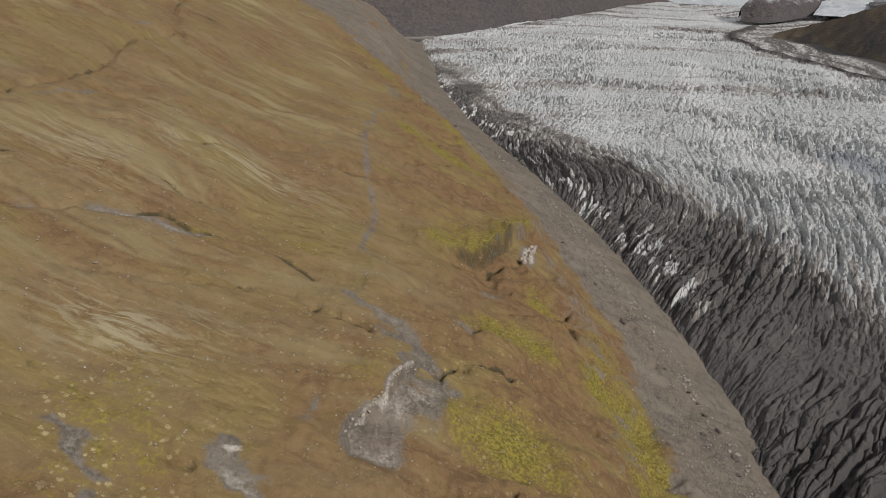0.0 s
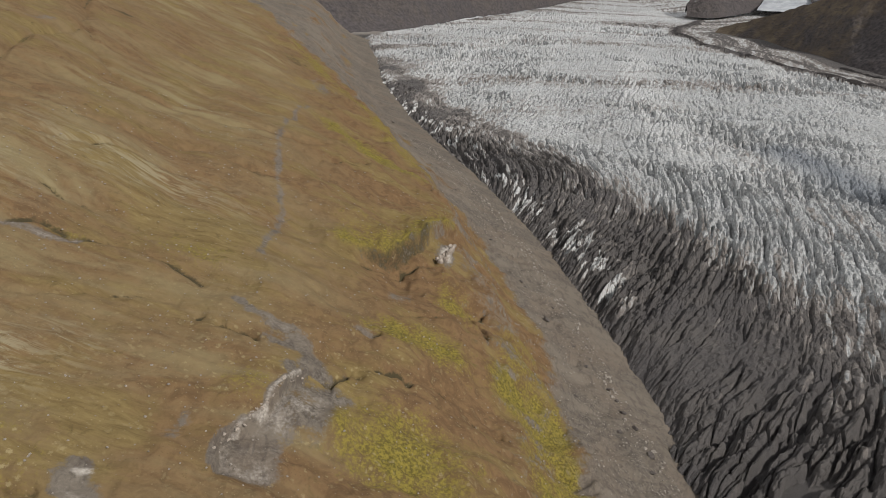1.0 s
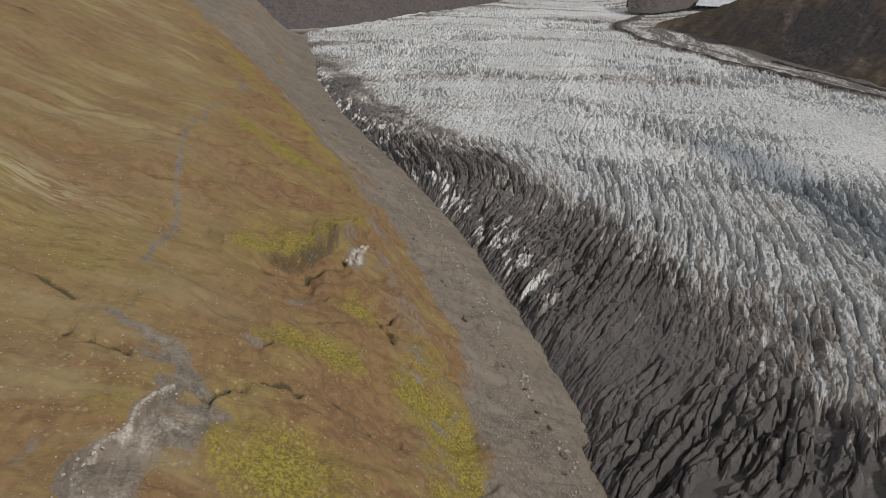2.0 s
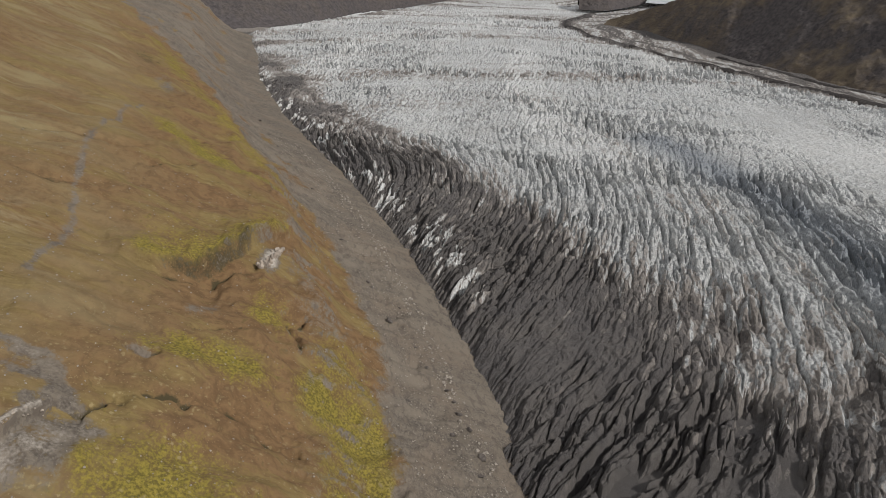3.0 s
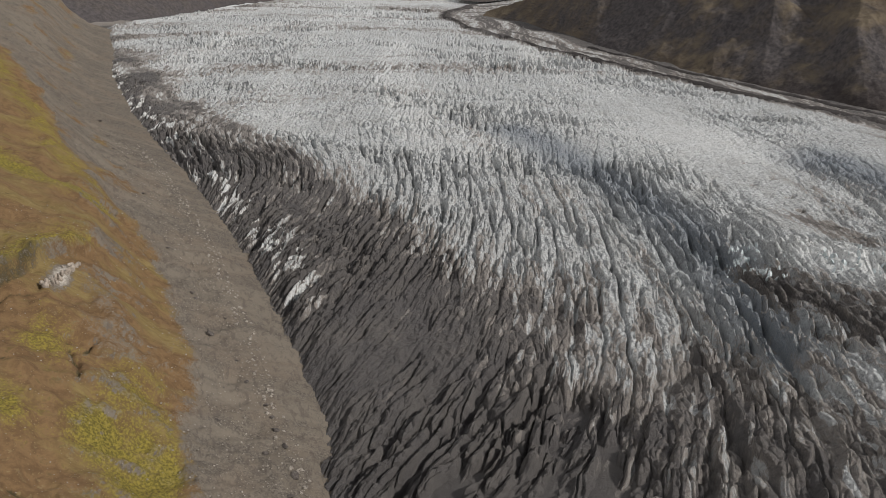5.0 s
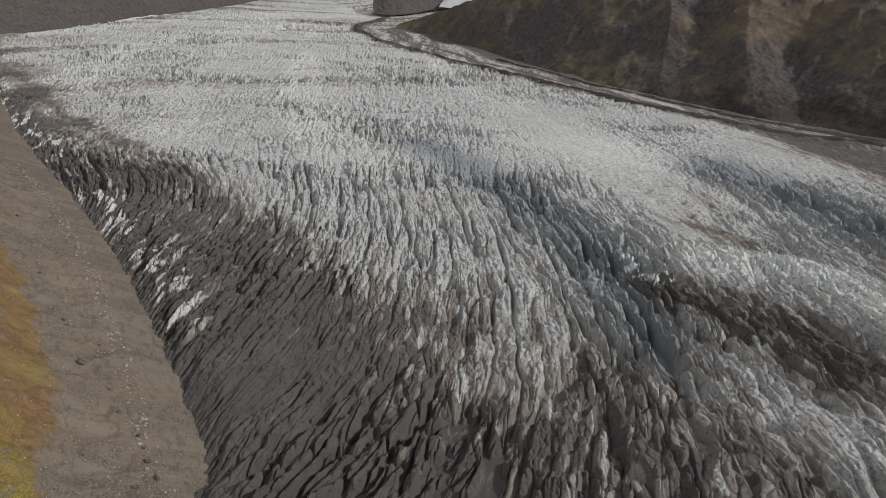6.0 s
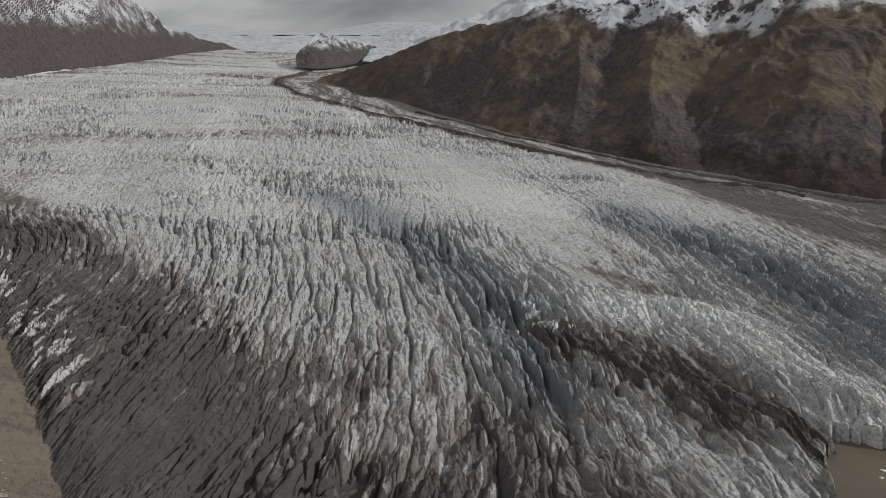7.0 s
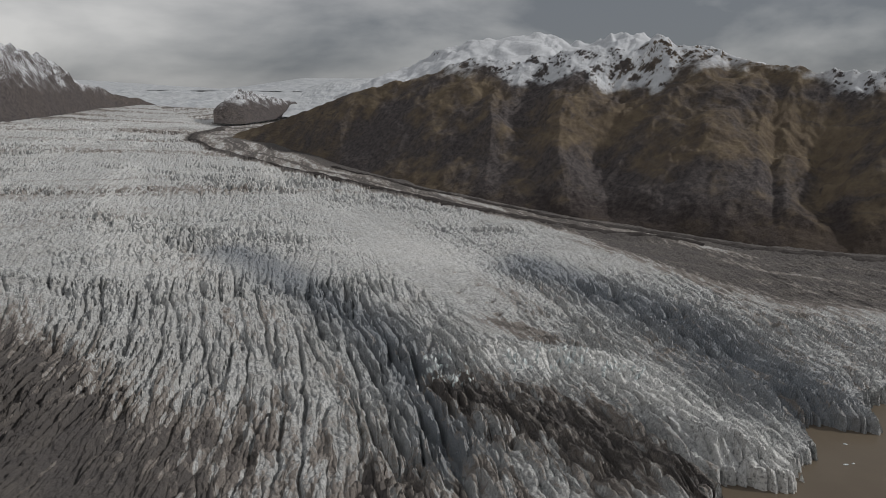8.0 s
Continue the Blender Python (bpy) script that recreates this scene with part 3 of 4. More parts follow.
silver = np.maximum.reduce([blob(hx, hy, -50, 104, 11, 8), 0.8 * blob(hx, hy, -40, 110, 7, 5), 0.8 * blob(hx, hy, -50, 176, 24, 10, 10), 0.7 * blob(hx, hy, -75, 150, 16, 10)])
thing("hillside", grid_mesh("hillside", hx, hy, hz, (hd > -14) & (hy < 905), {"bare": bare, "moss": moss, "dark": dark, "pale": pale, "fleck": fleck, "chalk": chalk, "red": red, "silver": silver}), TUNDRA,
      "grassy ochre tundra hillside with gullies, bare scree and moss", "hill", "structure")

# the slope to the south and west, coarser
for lo_x, hi_x, lo_y, hi_y, drop in ((-420, 100, -260, 54, 5.0), (-900, -70, 40, 900, 14.0)):
    lower_x, lower_y = np.meshgrid(np.linspace(lo_x, hi_x, 130), np.linspace(lo_y, hi_y, 110))
    lower_d = edge_x(lower_y) - lower_x
    lower_z = hill_base(lower_x, lower_y) - drop + 5.0 * (fbm(lower_x, lower_y, 50, 4, 401) - 0.5)
    none = np.zeros(lower_x.shape)
    thing("hillside", grid_mesh("hillside", lower_x, lower_y, lower_z, lower_d > -6, {"bare": smooth(46, 34, lower_d + 14 * (fbm(lower_x, lower_y, 15, 4, 405) - 0.5)), "moss": 0.5 * fbm(lower_x, lower_y, 40, 3, 409), "dark": none, "pale": none, "fleck": none, "chalk": none, "red": none, "silver": none}), TUNDRA,
          "lower grassy tundra slope running down beside the glacier" if drop < 10 else "upper grassy tundra slope above the valley", "hill", "structure")

# ---- the ice stream ----
OX, OY = 75.0, 0.0
ICE_ROWS, ICE_COLS = 980, 1120
R0, R1, A0, A1 = 100.0, 1950.0, math.radians(-10), math.radians(79)
ICE_R = between(R0, R1, ICE_ROWS, 0.62)
ia = np.linspace(A0, A1, ICE_COLS)
IR, IA = np.meshgrid(ICE_R, ia, indexing="ij")
ix, iy = OX + IR * np.sin(IA), OY + IR * np.cos(IA)
off_edge = ix - edge_x(iy)
foot_x = np.interp(iy, [q[1] for q in EAST_FOOT[::-1]] + [1200, 1400, 2000], [q[0] for q in EAST_FOOT[::-1]] + [640, 950, 1500])
mor_x = np.interp(iy, [q[1] for q in MORAINE[::-1]], [q[0] for q in MORAINE[::-1]])
wob = 14 * (fbm(ix, iy, 42, 4, 101) - 0.5)
wob2 = 5 * (fbm(ix, iy, 11, 4, 103) - 0.5)
# lanes of dirt drawn out along the flow
flow = off_edge / np.maximum(foot_x - edge_x(iy), 50) * 520 + 0.36 * (650 - iy)
lanes = fbm(flow + 0.3 * wob, iy * 0.10, 13, 4, 105)
wide_lanes = fbm(flow + 0.3 * wob, iy * 0.07, 46, 3, 108)
# the dirty western third
DIRTY_Y = [60, 120, 150, 184, 202, 230, 263, 296, 335, 400, 451, 555, 700, 900]
DIRTY_X = [170, 164, 160, 152, 149, 146, 141, 131, 118, 98, 70, 24, -2, -22]
inner = np.interp(iy, DIRTY_Y, DIRTY_X) - ix + 1.3 * wob + wob2
dirt = 0.98 * smooth(-48, 42, inner) * smooth(1000, 620, iy)
STRIPE = [(6, 705), (31, 600), (61, 498), (87, 437), (107, 378), (118, 330), (124, 288), (128, 244)]
stripe = line_dist(STRIPE, ix + 0.4 * wob, iy)
dirt += 0.25 * np.exp(-(stripe / np.interp(iy, [240, 400, 700], [14, 9, 6])) ** 2)
dirt = np.maximum(dirt, 0.44 * smooth(225, 160, iy + wob) * smooth(246, 205, ix + wob))
BROWN = [(258, 214), (265, 183), (267, 158), (268, 136), (274, 114)]
dirt = np.maximum(dirt, 0.62 * np.exp(-(line_dist(BROWN, ix + 1.2 * wob, iy) / 19) ** 2))
dirt = np.maximum(dirt, 0.50 * blob(ix, iy, 318, 262, 10, 34, 12) * (0.5 + lanes))
east_lanes = smooth(425, 480, ix + 1.5 * wob + 0.30 * (iy - 300)) * smooth(460, 330, iy)
dirt = np.maximum(dirt, (0.60 + 1.3 * (lanes - 0.5)) * east_lanes)
mor_d = line_dist(MORAINE, ix + 0.25 * wob, iy)
beyond = smooth(-2, 10, ix - mor_x) * smooth(330, 400, iy)
dirt = np.maximum(dirt, beyond * (np.interp(iy, [300, 420, 560, 900], [0.68, 0.66, 0.42, 0.25]) + 1.6 * (lanes - 0.48)))
dirt = np.maximum(dirt, 0.9 * smooth(34, 10, foot_x - ix + wob))
mor_w = np.interp(iy, [340, 420, 600, 800, 1000, 1100, 1300], [8, 9, 8, 6, 6, 10, 9])
moraine = np.exp(-(mor_d / mor_w) ** 2.0)
dirt = np.maximum(dirt, 1.2 * moraine * smooth(345, 380, iy))
mor2 = np.exp(-(np.abs(ix - mor_x - np.interp(iy, [400, 700, 1000, 1200], [20, 34, 44, 60])) / 5) ** 2) * smooth(420, 520, iy) * smooth(1250, 1000, iy)
dirt = np.maximum(dirt, 0.85 * mor2)
arcs = fbm(ix * 0.14, iy + 0.0007 * (ix - 260) ** 2, 44, 4, 109)
dirt += 1.5 * (arcs - 0.5) * smooth(430, 600, iy) * (1 - beyond)
dirt += (2.0 * (wide_lanes - 0.50) + 0.8 * (lanes - 0.5)) * smooth(640, 460, iy) * smooth(150, 260, ix) * smooth(240, 330, iy) * (1 - beyond)
WAVE = [(292, 236), (302, 222), (315, 209), (317, 188), (309, 160), (303, 138), (303, 118), (306, 106)]
wave = line_dist(WAVE, ix + 0.35 * wob, iy)
BLUE = [(243, 430), (251, 380), (257, 335), (257, 290), (251, 245), (238, 207), (222, 172)]
blue_z = np.exp(-(line_dist(BLUE, ix + 0.3 * wob, iy) / np.interp(iy, [170, 260, 420], [15, 21, 20])) ** 2)
BLUE_EAST = [(404, 345), (408, 281), (399, 227), (377, 180), (360, 142)]
blue_e = np.exp(-(line_dist(BLUE_EAST, ix + 0.5 * wob, iy) / 30) ** 2)
blue = np.maximum.reduce([0.95 * blue_z, 1.0 * blue_e, 0.35 * np.exp(-(line_dist([(268, 205), (285, 165), (300, 130)], ix, iy) / 14) ** 2), 0.12 * np.ones(ix.shape)])
fresh = 1.4 * np.exp(-(wave / 11.0) ** 2) + 0.45 * blob(ix, iy, 345, 400, 42, 70, 20) + 0.3 * smooth(0.5, 0.62, wide_lanes) * smooth(330, 420, iy)
dirt -= 0.45 * np.exp(-(wave / 13) ** 2)
QUIET = [(372, 520), (352, 430), (338, 345), (322, 295), (312, 258)]
quiet = np.maximum(np.exp(-(line_dist(QUIET, ix + 0.4 * wob, iy) / np.interp(iy, [250, 330, 520], [12, 26, 34])) ** 2), smooth(440, 500, ix + wob) * 0.75)
quiet = np.clip(quiet * 1.2, 0, 1)
nose = np.clip(1.25 * np.maximum(blob(ix, iy, 118, 205, 30, 22, -35), 0.8 * blob(ix, iy, 98, 208, 18, 20)), 0, 1)
margin_dark = smooth(22, 6, off_edge) * smooth(160, 185, iy) * smooth(700, 500, iy)

iz = ice_plane(ix, iy)
iz += 6.0 * (fbm(ix, iy, 60, 3, 111) - 0.5) * smooth(0, 40, off_edge) + 3.0 * np.exp(-(wave / 13) ** 2)
iz -= 5.0 * margin_dark
# crevasses run up the glacier and to the east, a few degrees to and fro
# lean of the crevasses from the valley's line, as x per y, across the glacier
lean = np.interp(ix, [40, 70, 105, 150, 200, 250, 300, 380, 460], [0.84, 0.86, 0.78, 0.55, 0.37, 0.29, 0.32, 0.48, 0.55])
lean = lean * (1 - smooth(300, 460, iy)) + 0.40 * smooth(300, 460, iy)
bend_x = ix + 9 * (fbm(ix, iy, 120, 2, 112) - 0.5)
across = 0.9 * (bend_x - (iy - 240) * lean)
along_ice = 0.4 * bend_x + 0.92 * iy
across = across + 2.6 * (fbm(ix, iy, 30, 3, 114) - 0.5) + 1.5 * (fbm(ix, iy, 8, 3, 115) - 0.5)


def fin(gap, length, seed, knife, narrow):
    """Tilted blocks and blades of ice between narrow clefts."""
    v, w = across / gap, along_ice / length
    border, u, q, r, r2 = cells(v, w + 0.25 * v, seed)
    top = 0.50 + 0.40 * r + 1.3 * (r2 - 0.5) * u - 0.25 * np.abs(q)
    blade = 1.25 - 1.9 * np.abs(u + 0.35 * (r2 - 0.5)) - 0.4 * np.abs(q) + 0.3 * r
    ridge = (1 - np.abs(2 * vnoise(v * 0.8 + 13, w * 0.7 + 0.1 * v, seed + 7) - 1)) ** 2
    open_ = np.clip(border / narrow, 0, 1)
    return open_ * (0.75 * (top * (1 - knife) + blade * knife) + 0.35 * ridge) - 0.45 * (1 - open_), r


def cleft(gap, length, seed, narrow):
    """Long sinuous clefts: 1 in the cleft, 0 on the ice between."""
    n = vnoise(across / gap, along_ice / length + 0.15 * across / gap, seed)
    n = 0.75 * n + 0.25 * vnoise(across / gap * 2.1 + 5, along_ice / length * 2.3, seed + 1)
    return np.clip(1 - np.abs(2 * n - 1) / narrow, 0, 1) ** 0.8


big_fins = smooth(190, 168, iy + 0.6 * wob) * smooth(178, 140, ix)
upper = smooth(330, 440, iy + 0.25 * (ix - 150) + wob)
margin_zone = smooth(46, 24, off_edge + 0.5 * wob) * smooth(190, 230, iy) * smooth(900, 600, iy)
knife = np.clip(0.45 + 0.5 * blue_z + 0.4 * blue_e + 0.4 * margin_zone, 0, 0.95)
f_mid, r_mid = fin(2.8, 16, 118, knife, 0.16)
f_big, r_big = fin(4.8, 34, 128, knife, 0.12)
f_small, r_small = fin(1.8, 4.5, 138, 0.5 * np.ones(ix.shape), 0.30)
f_up, r_up = fin(3.8, 7.5, 148, 0.5 * np.ones(ix.shape), 0.26)
mix_big = np.clip(np.maximum(0.8 * blue_z, 0.6 * smooth(0.5, 0.62, fbm(ix, iy, 55, 2, 117))), 0, 1)
fins = f_mid * (1 - mix_big) + f_big * mix_big
pick = np.where(mix_big < 0.5, r_mid, r_big)
long_cleft, short_cleft = cleft(6.4, 52, 201, 0.19), cleft(3.4, 19, 205, 0.21)
grain = fbm(across / 2.6, along_ice / 7.5, 1.0, 4, 211, True) - 0.6
rubbly = fbm(ix, iy, 3.6, 4, 216, True) - 0.6
# steeper, more broken belts across the flow of the upper ice
belt = smooth(0.46, 0.60, fbm(0.35 * ix - 0.1 * iy, iy + 0.45 * ix, 46, 3, 143))
patchy = 0.55 + 0.8 * smooth(0.33, 0.66, fbm(ix, iy, 32, 3, 147))
calm = (1 - 0.88 * quiet) * (1 - 0.72 * nose) * smooth(-1, 10, off_edge) * (1 - 0.85 * np.clip(beyond, 0, 1)) * (1 - 0.7 * margin_dark) * (1 - moraine)
calm = calm * (1 - 0.5 * np.exp(-(stripe / 9) ** 2))
wave_z = np.exp(-(wave / 12) ** 2)
tall = patchy * calm * (1.0 + 1.2 * blue_z + 0.8 * blue_e + 0.3 * wave_z + 0.5 * big_fins) * (1 - upper)
iz += tall * (0.95 * (fins - 0.45) - 2.6 * long_cleft - 1.5 * short_cleft + 1.3 * grain)
iz += calm * (1 - 0.5 * upper) * (0.42 * (f_small - 0.45) + 0.7 * rubbly)
iz += upper * calm * patchy * (0.75 + 1.5 * belt) * np.interp(iy, [400, 700, 1200, 1500], [1.0, 1.0, 0.8, 0.3]) * (1.1 * (f_up - 0.45) - 1.5 * long_cleft - 1.0 * short_cleft + 1.3 * rubbly)
iz += quiet * (1.0 * (fbm(flow, iy * 0.25, 6, 4, 151) - 0.5) + 0.7 * rubbly) + 0.5 * (fbm(ix, iy, 2.2, 3, 125) - 0.5)
# the broken edge by the western shore: tall dark fins
iz += big_fins * smooth(2, 14, off_edge) * (1.0 * (fins - 0.45) - 4.0 * cleft(8, 40, 221, 0.24))
# fine parallel cracks over the smooth dirty ice
iz -= 2.2 * nose * cleft(3.6, 60, 231, 0.12) * smooth(0.35, 0.6, fbm(ix, iy, 14, 2, 163))
iz += 1.5 * nose * grain + 0.7 * nose * rubbly
# dirt lies in the clefts; some blades are washed clean
dirt += 0.34 * (vnoise(across / 9, along_ice / 40, 166) - 0.5) * smooth(300, 220, iy)
LENS = [(-16, 760), (-12, 690), (8, 576), (30, 481), (52, 419), (66, 353), (76, 309), (84, 275), (88, 250), (88, 236)]
lens_zone = np.exp(-(line_dist(LENS, ix + 0.5 * wob, iy) / np.interp(iy, [230, 400, 700], [13, 11, 9])) ** 2)
f_lens, r_lens = fin(1.7, 11, 241, 0.8 * np.ones(ix.shape), 0.2)
washed_blade = smooth(0.56, 0.64, r_lens) * smooth(0.30, 0.55, f_lens)
iz += 0.9 * lens_zone * (f_lens - 0.45)
fresh += 0.5 * washed_blade * lens_zone
blue -= 0.12 * lens_zone
dirt -= 0.9 * washed_blade * lens_zone + 0.35 * washed_blade * smooth(20, 60, off_edge)
dirt -= 0.35 * big_fins * smooth(0.70, 0.90, fins) * smooth(0.6, 0.7, pick)
dirt += (0.24 * smooth(340, 190, iy + wob) + 0.22 * smooth(480, 800, iy + 3 * wob)) * (1 - wave_z)
dirt = np.minimum(dirt, 0.98) + (1 - quiet) * (1 - upper) * (0.36 * (pick - 0.5) * (1 - 0.6 * big_fins) + 0.22 * (r_small - 0.5))
dirt += upper * (1 - quiet) * 0.30 * (r_up - 0.5)
dirt -= 0.45 * wave_z
iz += 3.0 * moraine * smooth(345, 380, iy) + 1.5 * moraine * (fbm(ix, iy, 5, 4, 171) - 0.5)
# melt holes in the calm ice, each sunk and coloured darker
for cx, cy, size in ((328, 318, 2.6), (322, 300, 2.2), (333, 296, 2.4), (345, 322, 1.8), (316, 330, 1.6), (352, 352, 2.0), (337, 372, 1.5), (326, 280, 1.8), (364, 330, 1.4), (310, 352, 1.4)):
    hole = blob(ix, iy, cx, cy, 1.4 * size, size)
    iz -= 2.2 * hole
    dirt += 0.5 * hole
# sink into the ground along both sides and break off at the lake
side = np.minimum(off_edge + 2.6 * (fbm(ix, iy, 7, 3, 131) - 0.5) + 2.2 * (f_mid - 0.4), 90)
iz -= 5.0 * (1 - smooth(-2, 9, side)) + 16 * (1 - smooth(-10, 0, side))
front = iy - np.interp(ix, ICE_FRONT_X, ICE_FRONT_Y) + 6.0 * (fbm(ix, iy, 10, 4, 133) - 0.5) + 5.0 * (np.maximum(fins, 0.1) - 0.45)
iz = np.where(iz > LAKE_Z, LAKE_Z + (iz - LAKE_Z) * (0.55 + 0.45 * smooth(0, 16, front)), iz)
iz = np.where((front > 3) & (ix > 100), np.maximum(iz, LAKE_Z + 0.3 + 0.05 * np.clip(front, 0, 40)), iz)
iz -= 14 * (1 - smooth(-3.5, 1.0, front))
iz -= 40 * smooth(4, 30, ix - foot_x)
washed = 0.25 + 0.5 * (1 - smooth(0.2, 0.6, dirt))
thing("glacier", grid_mesh("glacier", ix, iy, iz, (side > -14) & (front > -6) & ((ix < 760) | (iy > 1000)) & (ix - foot_x < 34), {"dirt": dirt, "blue": blue, "washed": washed, "fresh": np.clip(fresh, 0, 1)}, False), ICE,
      "crevassed glacier tongue of white, blue and dirt-covered grey ice", "glacier", "structure")


# ---- mountains ----
def mountain(name, foot, crest, material, label, seed, rough, grain=3.5, sag=0.0, back=(220, -90), relief=0.0, craggy=0.0, spurs=(), drifts=(), size=(220, 80)):
    """A mountainside between a foot line and a crest line, falling away behind. Spurs: lines of (share along, share up), height, width."""
    n, m = size
    foot, crest = np.array(foot, float), np.array(crest, float)

    def along(pts, t):
        s = np.linspace(0, 1, len(pts))
        return np.stack([np.interp(t, s, pts[:, k]) for k in range(3)], -1)

    t = np.linspace(0, 1, n)
    f, c = along(foot, t), along(crest, t)
    u = np.linspace(0, 1.3, m)
    up = np.clip(u, 0, 1)
    pos = f[:, None] * (1 - up[None, :, None]) + c[:, None] * up[None, :, None]
    behind = np.clip(u - 1, 0, 1)[None, :]
    way = c[:, None, :2] - f[:, None, :2]
    way = way / np.maximum(np.linalg.norm(way, axis=-1, keepdims=True), 1)
    x, y = pos[..., 0] + way[..., 0] * behind * back[0] * 3, pos[..., 1] + way[..., 1] * behind * back[0] * 3
    z = f[:, None, 2] + (c[:, None, 2] - f[:, None, 2]) * (up - sag * up * (1 - up))[None] + behind * back[1] * 3
    fade = np.sin(np.pi * np.clip(up, 0, 1))[None] ** 0.6
    tall = np.clip((c[:, None, 2] - f[:, None, 2]) / 120, 0.15, 1.5)
    along_, up_ = np.broadcast_to(t[:, None], x.shape), np.broadcast_to(u[None], x.shape)
    wa = along_ + 0.020 * (fbm(x, y, 18 * grain, 4, seed + 31) - 0.5)
    wu = up_ + 0.16 * (fbm(x, y, 14 * grain, 4, seed + 36) - 0.5)
    for line, high, wide in spurs:
        line = [(a * 4, b) for a, b in line]
        z = z + high * np.clip(1 - line_dist(line, wa * 4, wu) / wide, 0, 1) ** 1.25 * fade
    rx, ry = x + 8 * grain * (fbm(x, y, 12 * grain, 3, seed + 41) - 0.5), y + 8 * grain * (fbm(x, y, 12 * grain, 3, seed + 46) - 0.5)
    z = z + relief * tall * fade * (fbm(rx, ry, 26 * grain, 5, seed + 51, True) - 0.62)
    z = z + craggy * tall * (fbm(rx, ry, 7 * grain, 5, seed + 61, True) - 0.62) * (0.15 + up[None] ** 2)
    drift = np.zeros(x.shape)
    for a, b, ra, rb in drifts:
        drift = np.maximum(drift, np.exp(-((along_ - a) / ra) ** 2 - ((up_ - b) / rb) ** 2))
    z = z + rough * (fbm(x, y, 4 * grain, 5, seed + 10) - 0.5) * (0.25 + fade)
    z = z + 0.3 * rough * (fbm(x, y, 1.3 * grain, 4, seed + 20, True) - 0.6) * (0.35 + fade)
    return thing(name, grid_mesh(name, x, y, z, None, {"drift": drift}), material, label, "mountain", "structure")


EAST_CREST = [(500, 1150, 94), (530, 1060, 112), (565, 922, 144), (591, 888, 156.2), (622, 837, 168.5), (654, 793, 183.1), (690, 757, 195.1), (694, 717, 185), (723, 689, 195.7), (738, 656, 196.2), (761, 634, 200.3), (778, 598, 196.7),
              (816, 588, 214.4), (815, 533, 196), (815, 468, 177.4), (820, 428, 171), (824, 400, 166), (836, 369, 165), (854, 338, 164), (897, 261, 162.5), (970, 155, 166), (1039, 2, 163.5), (1156, -383, 166.7)]
# share along by place in the list: the peak stands at 12 / 22
mountain("mountain_east", EAST_FOOT, EAST_CREST, BROWN_MOUNTAIN, "brown grassy mountain with rocky ribs and a snow-dusted crest", 200, 4.0, 3.6, 0.18, relief=26.0, craggy=10.0, size=(620, 210),
         spurs=[([(0.57, 1.0), (0.61, 0.72), (0.60, 0.4), (0.585, 0.0)], 15, 0.42), ([(0.50, 0.8), (0.475, 0.5), (0.47, 0.25), (0.48, 0.0)], -12, 0.20), ([(0.76, 0.95), (0.735, 0.6), (0.75, 0.3), (0.79, 0.0)], -18, 0.24), ([(0.84, 1.0), (0.83, 0.5), (0.84, 0.0)], 14, 0.25),
                ([(0.42, 0.9), (0.40, 0.6), (0.39, 0.3), (0.42, 0.0)], 9, 0.18), ([(0.36, 0.9), (0.345, 0.5), (0.36, 0.0)], -10, 0.15), ([(0.27, 0.95), (0.285, 0.5), (0.27, 0.0)], 8, 0.16), ([(0.68, 0.9), (0.67, 0.5), (0.68, 0.2)], -9, 0.08)],
         drifts=[(0.52, 0.86, 0.04, 0.16), (0.46, 0.85, 0.04, 0.14), (0.38, 0.88, 0.03, 0.10), (0.33, 0.9, 0.03, 0.10), (0.78, 0.93, 0.06, 0.10), (0.54, 0.74, 0.02, 0.14)])
SNOWY_CREST = [(933, 1710, 157), (977, 1687, 176), (1033, 1657, 206), (1107, 1613, 232), (1176, 1568, 276), (1257, 1509, 300), (1374, 1412, 315), (1415, 1373, 298), (1455, 1334, 286), (1501, 1286, 309), (1536, 1246, 310), (1597, 1172, 270), (1711, 1009, 227)]
mountain("mountain_snowy", [(100 + 0.75 * (x - 100), 0.75 * y, 96) for x, y, z in SNOWY_CREST], SNOWY_CREST, SNOWY_RIDGE, "snow-covered ridge behind the brown mountain", 230, 9.0, 6.0, relief=24.0, craggy=22.0)
mountain("mountain_west", [(-222, 799, 84), (-148, 867, 90), (-63, 928, 94), (19, 1009, 96), (75, 1122, 101), (133, 1272, 107), (210, 1398, 111), (263, 1502, 116), (301, 1569, 119), (332, 1631, 123), (365, 1692, 127), (415, 1770, 132), (453, 1818, 135), (530, 1894, 139), (584, 1943, 142)],
         [(-292, 972, 218.9), (-199, 1044, 223.9), (-96, 1112, 229.4), (4, 1193, 230.4), (70, 1306, 235.0), (138, 1461, 244.0), (225, 1588, 249.2), (281, 1670, 238.0), (320, 1723, 231.7), (349, 1752, 211.4), (377, 1770, 183.6), (427, 1835, 180.1), (461, 1858, 164.7), (535, 1918, 157.2), (586, 1951, 137.9)],
         DARK_MOUNTAIN, "dark rocky mountain dusted with snow", 250, 5.0, 6.0, relief=44.0, craggy=22.0, size=(420, 170))
mountain("nunatak", [(554, 1432, 106), (570, 1416, 104), (585, 1411, 103), (608, 1413, 103), (654, 1460, 106), (702, 1506, 110), (746, 1553, 114), (838, 1644, 122)],
         [(565, 1466, 130), (593, 1484, 148), (620, 1511, 167), (647, 1522, 172), (688, 1551, 165), (732, 1582, 160), (771, 1614, 155), (851, 1673, 143)],
         KNOB_ROCK, "dark rock knob with snow between two ice falls", 270, 6.0, 3.0, relief=14.0, craggy=20.0, back=(60, -20))
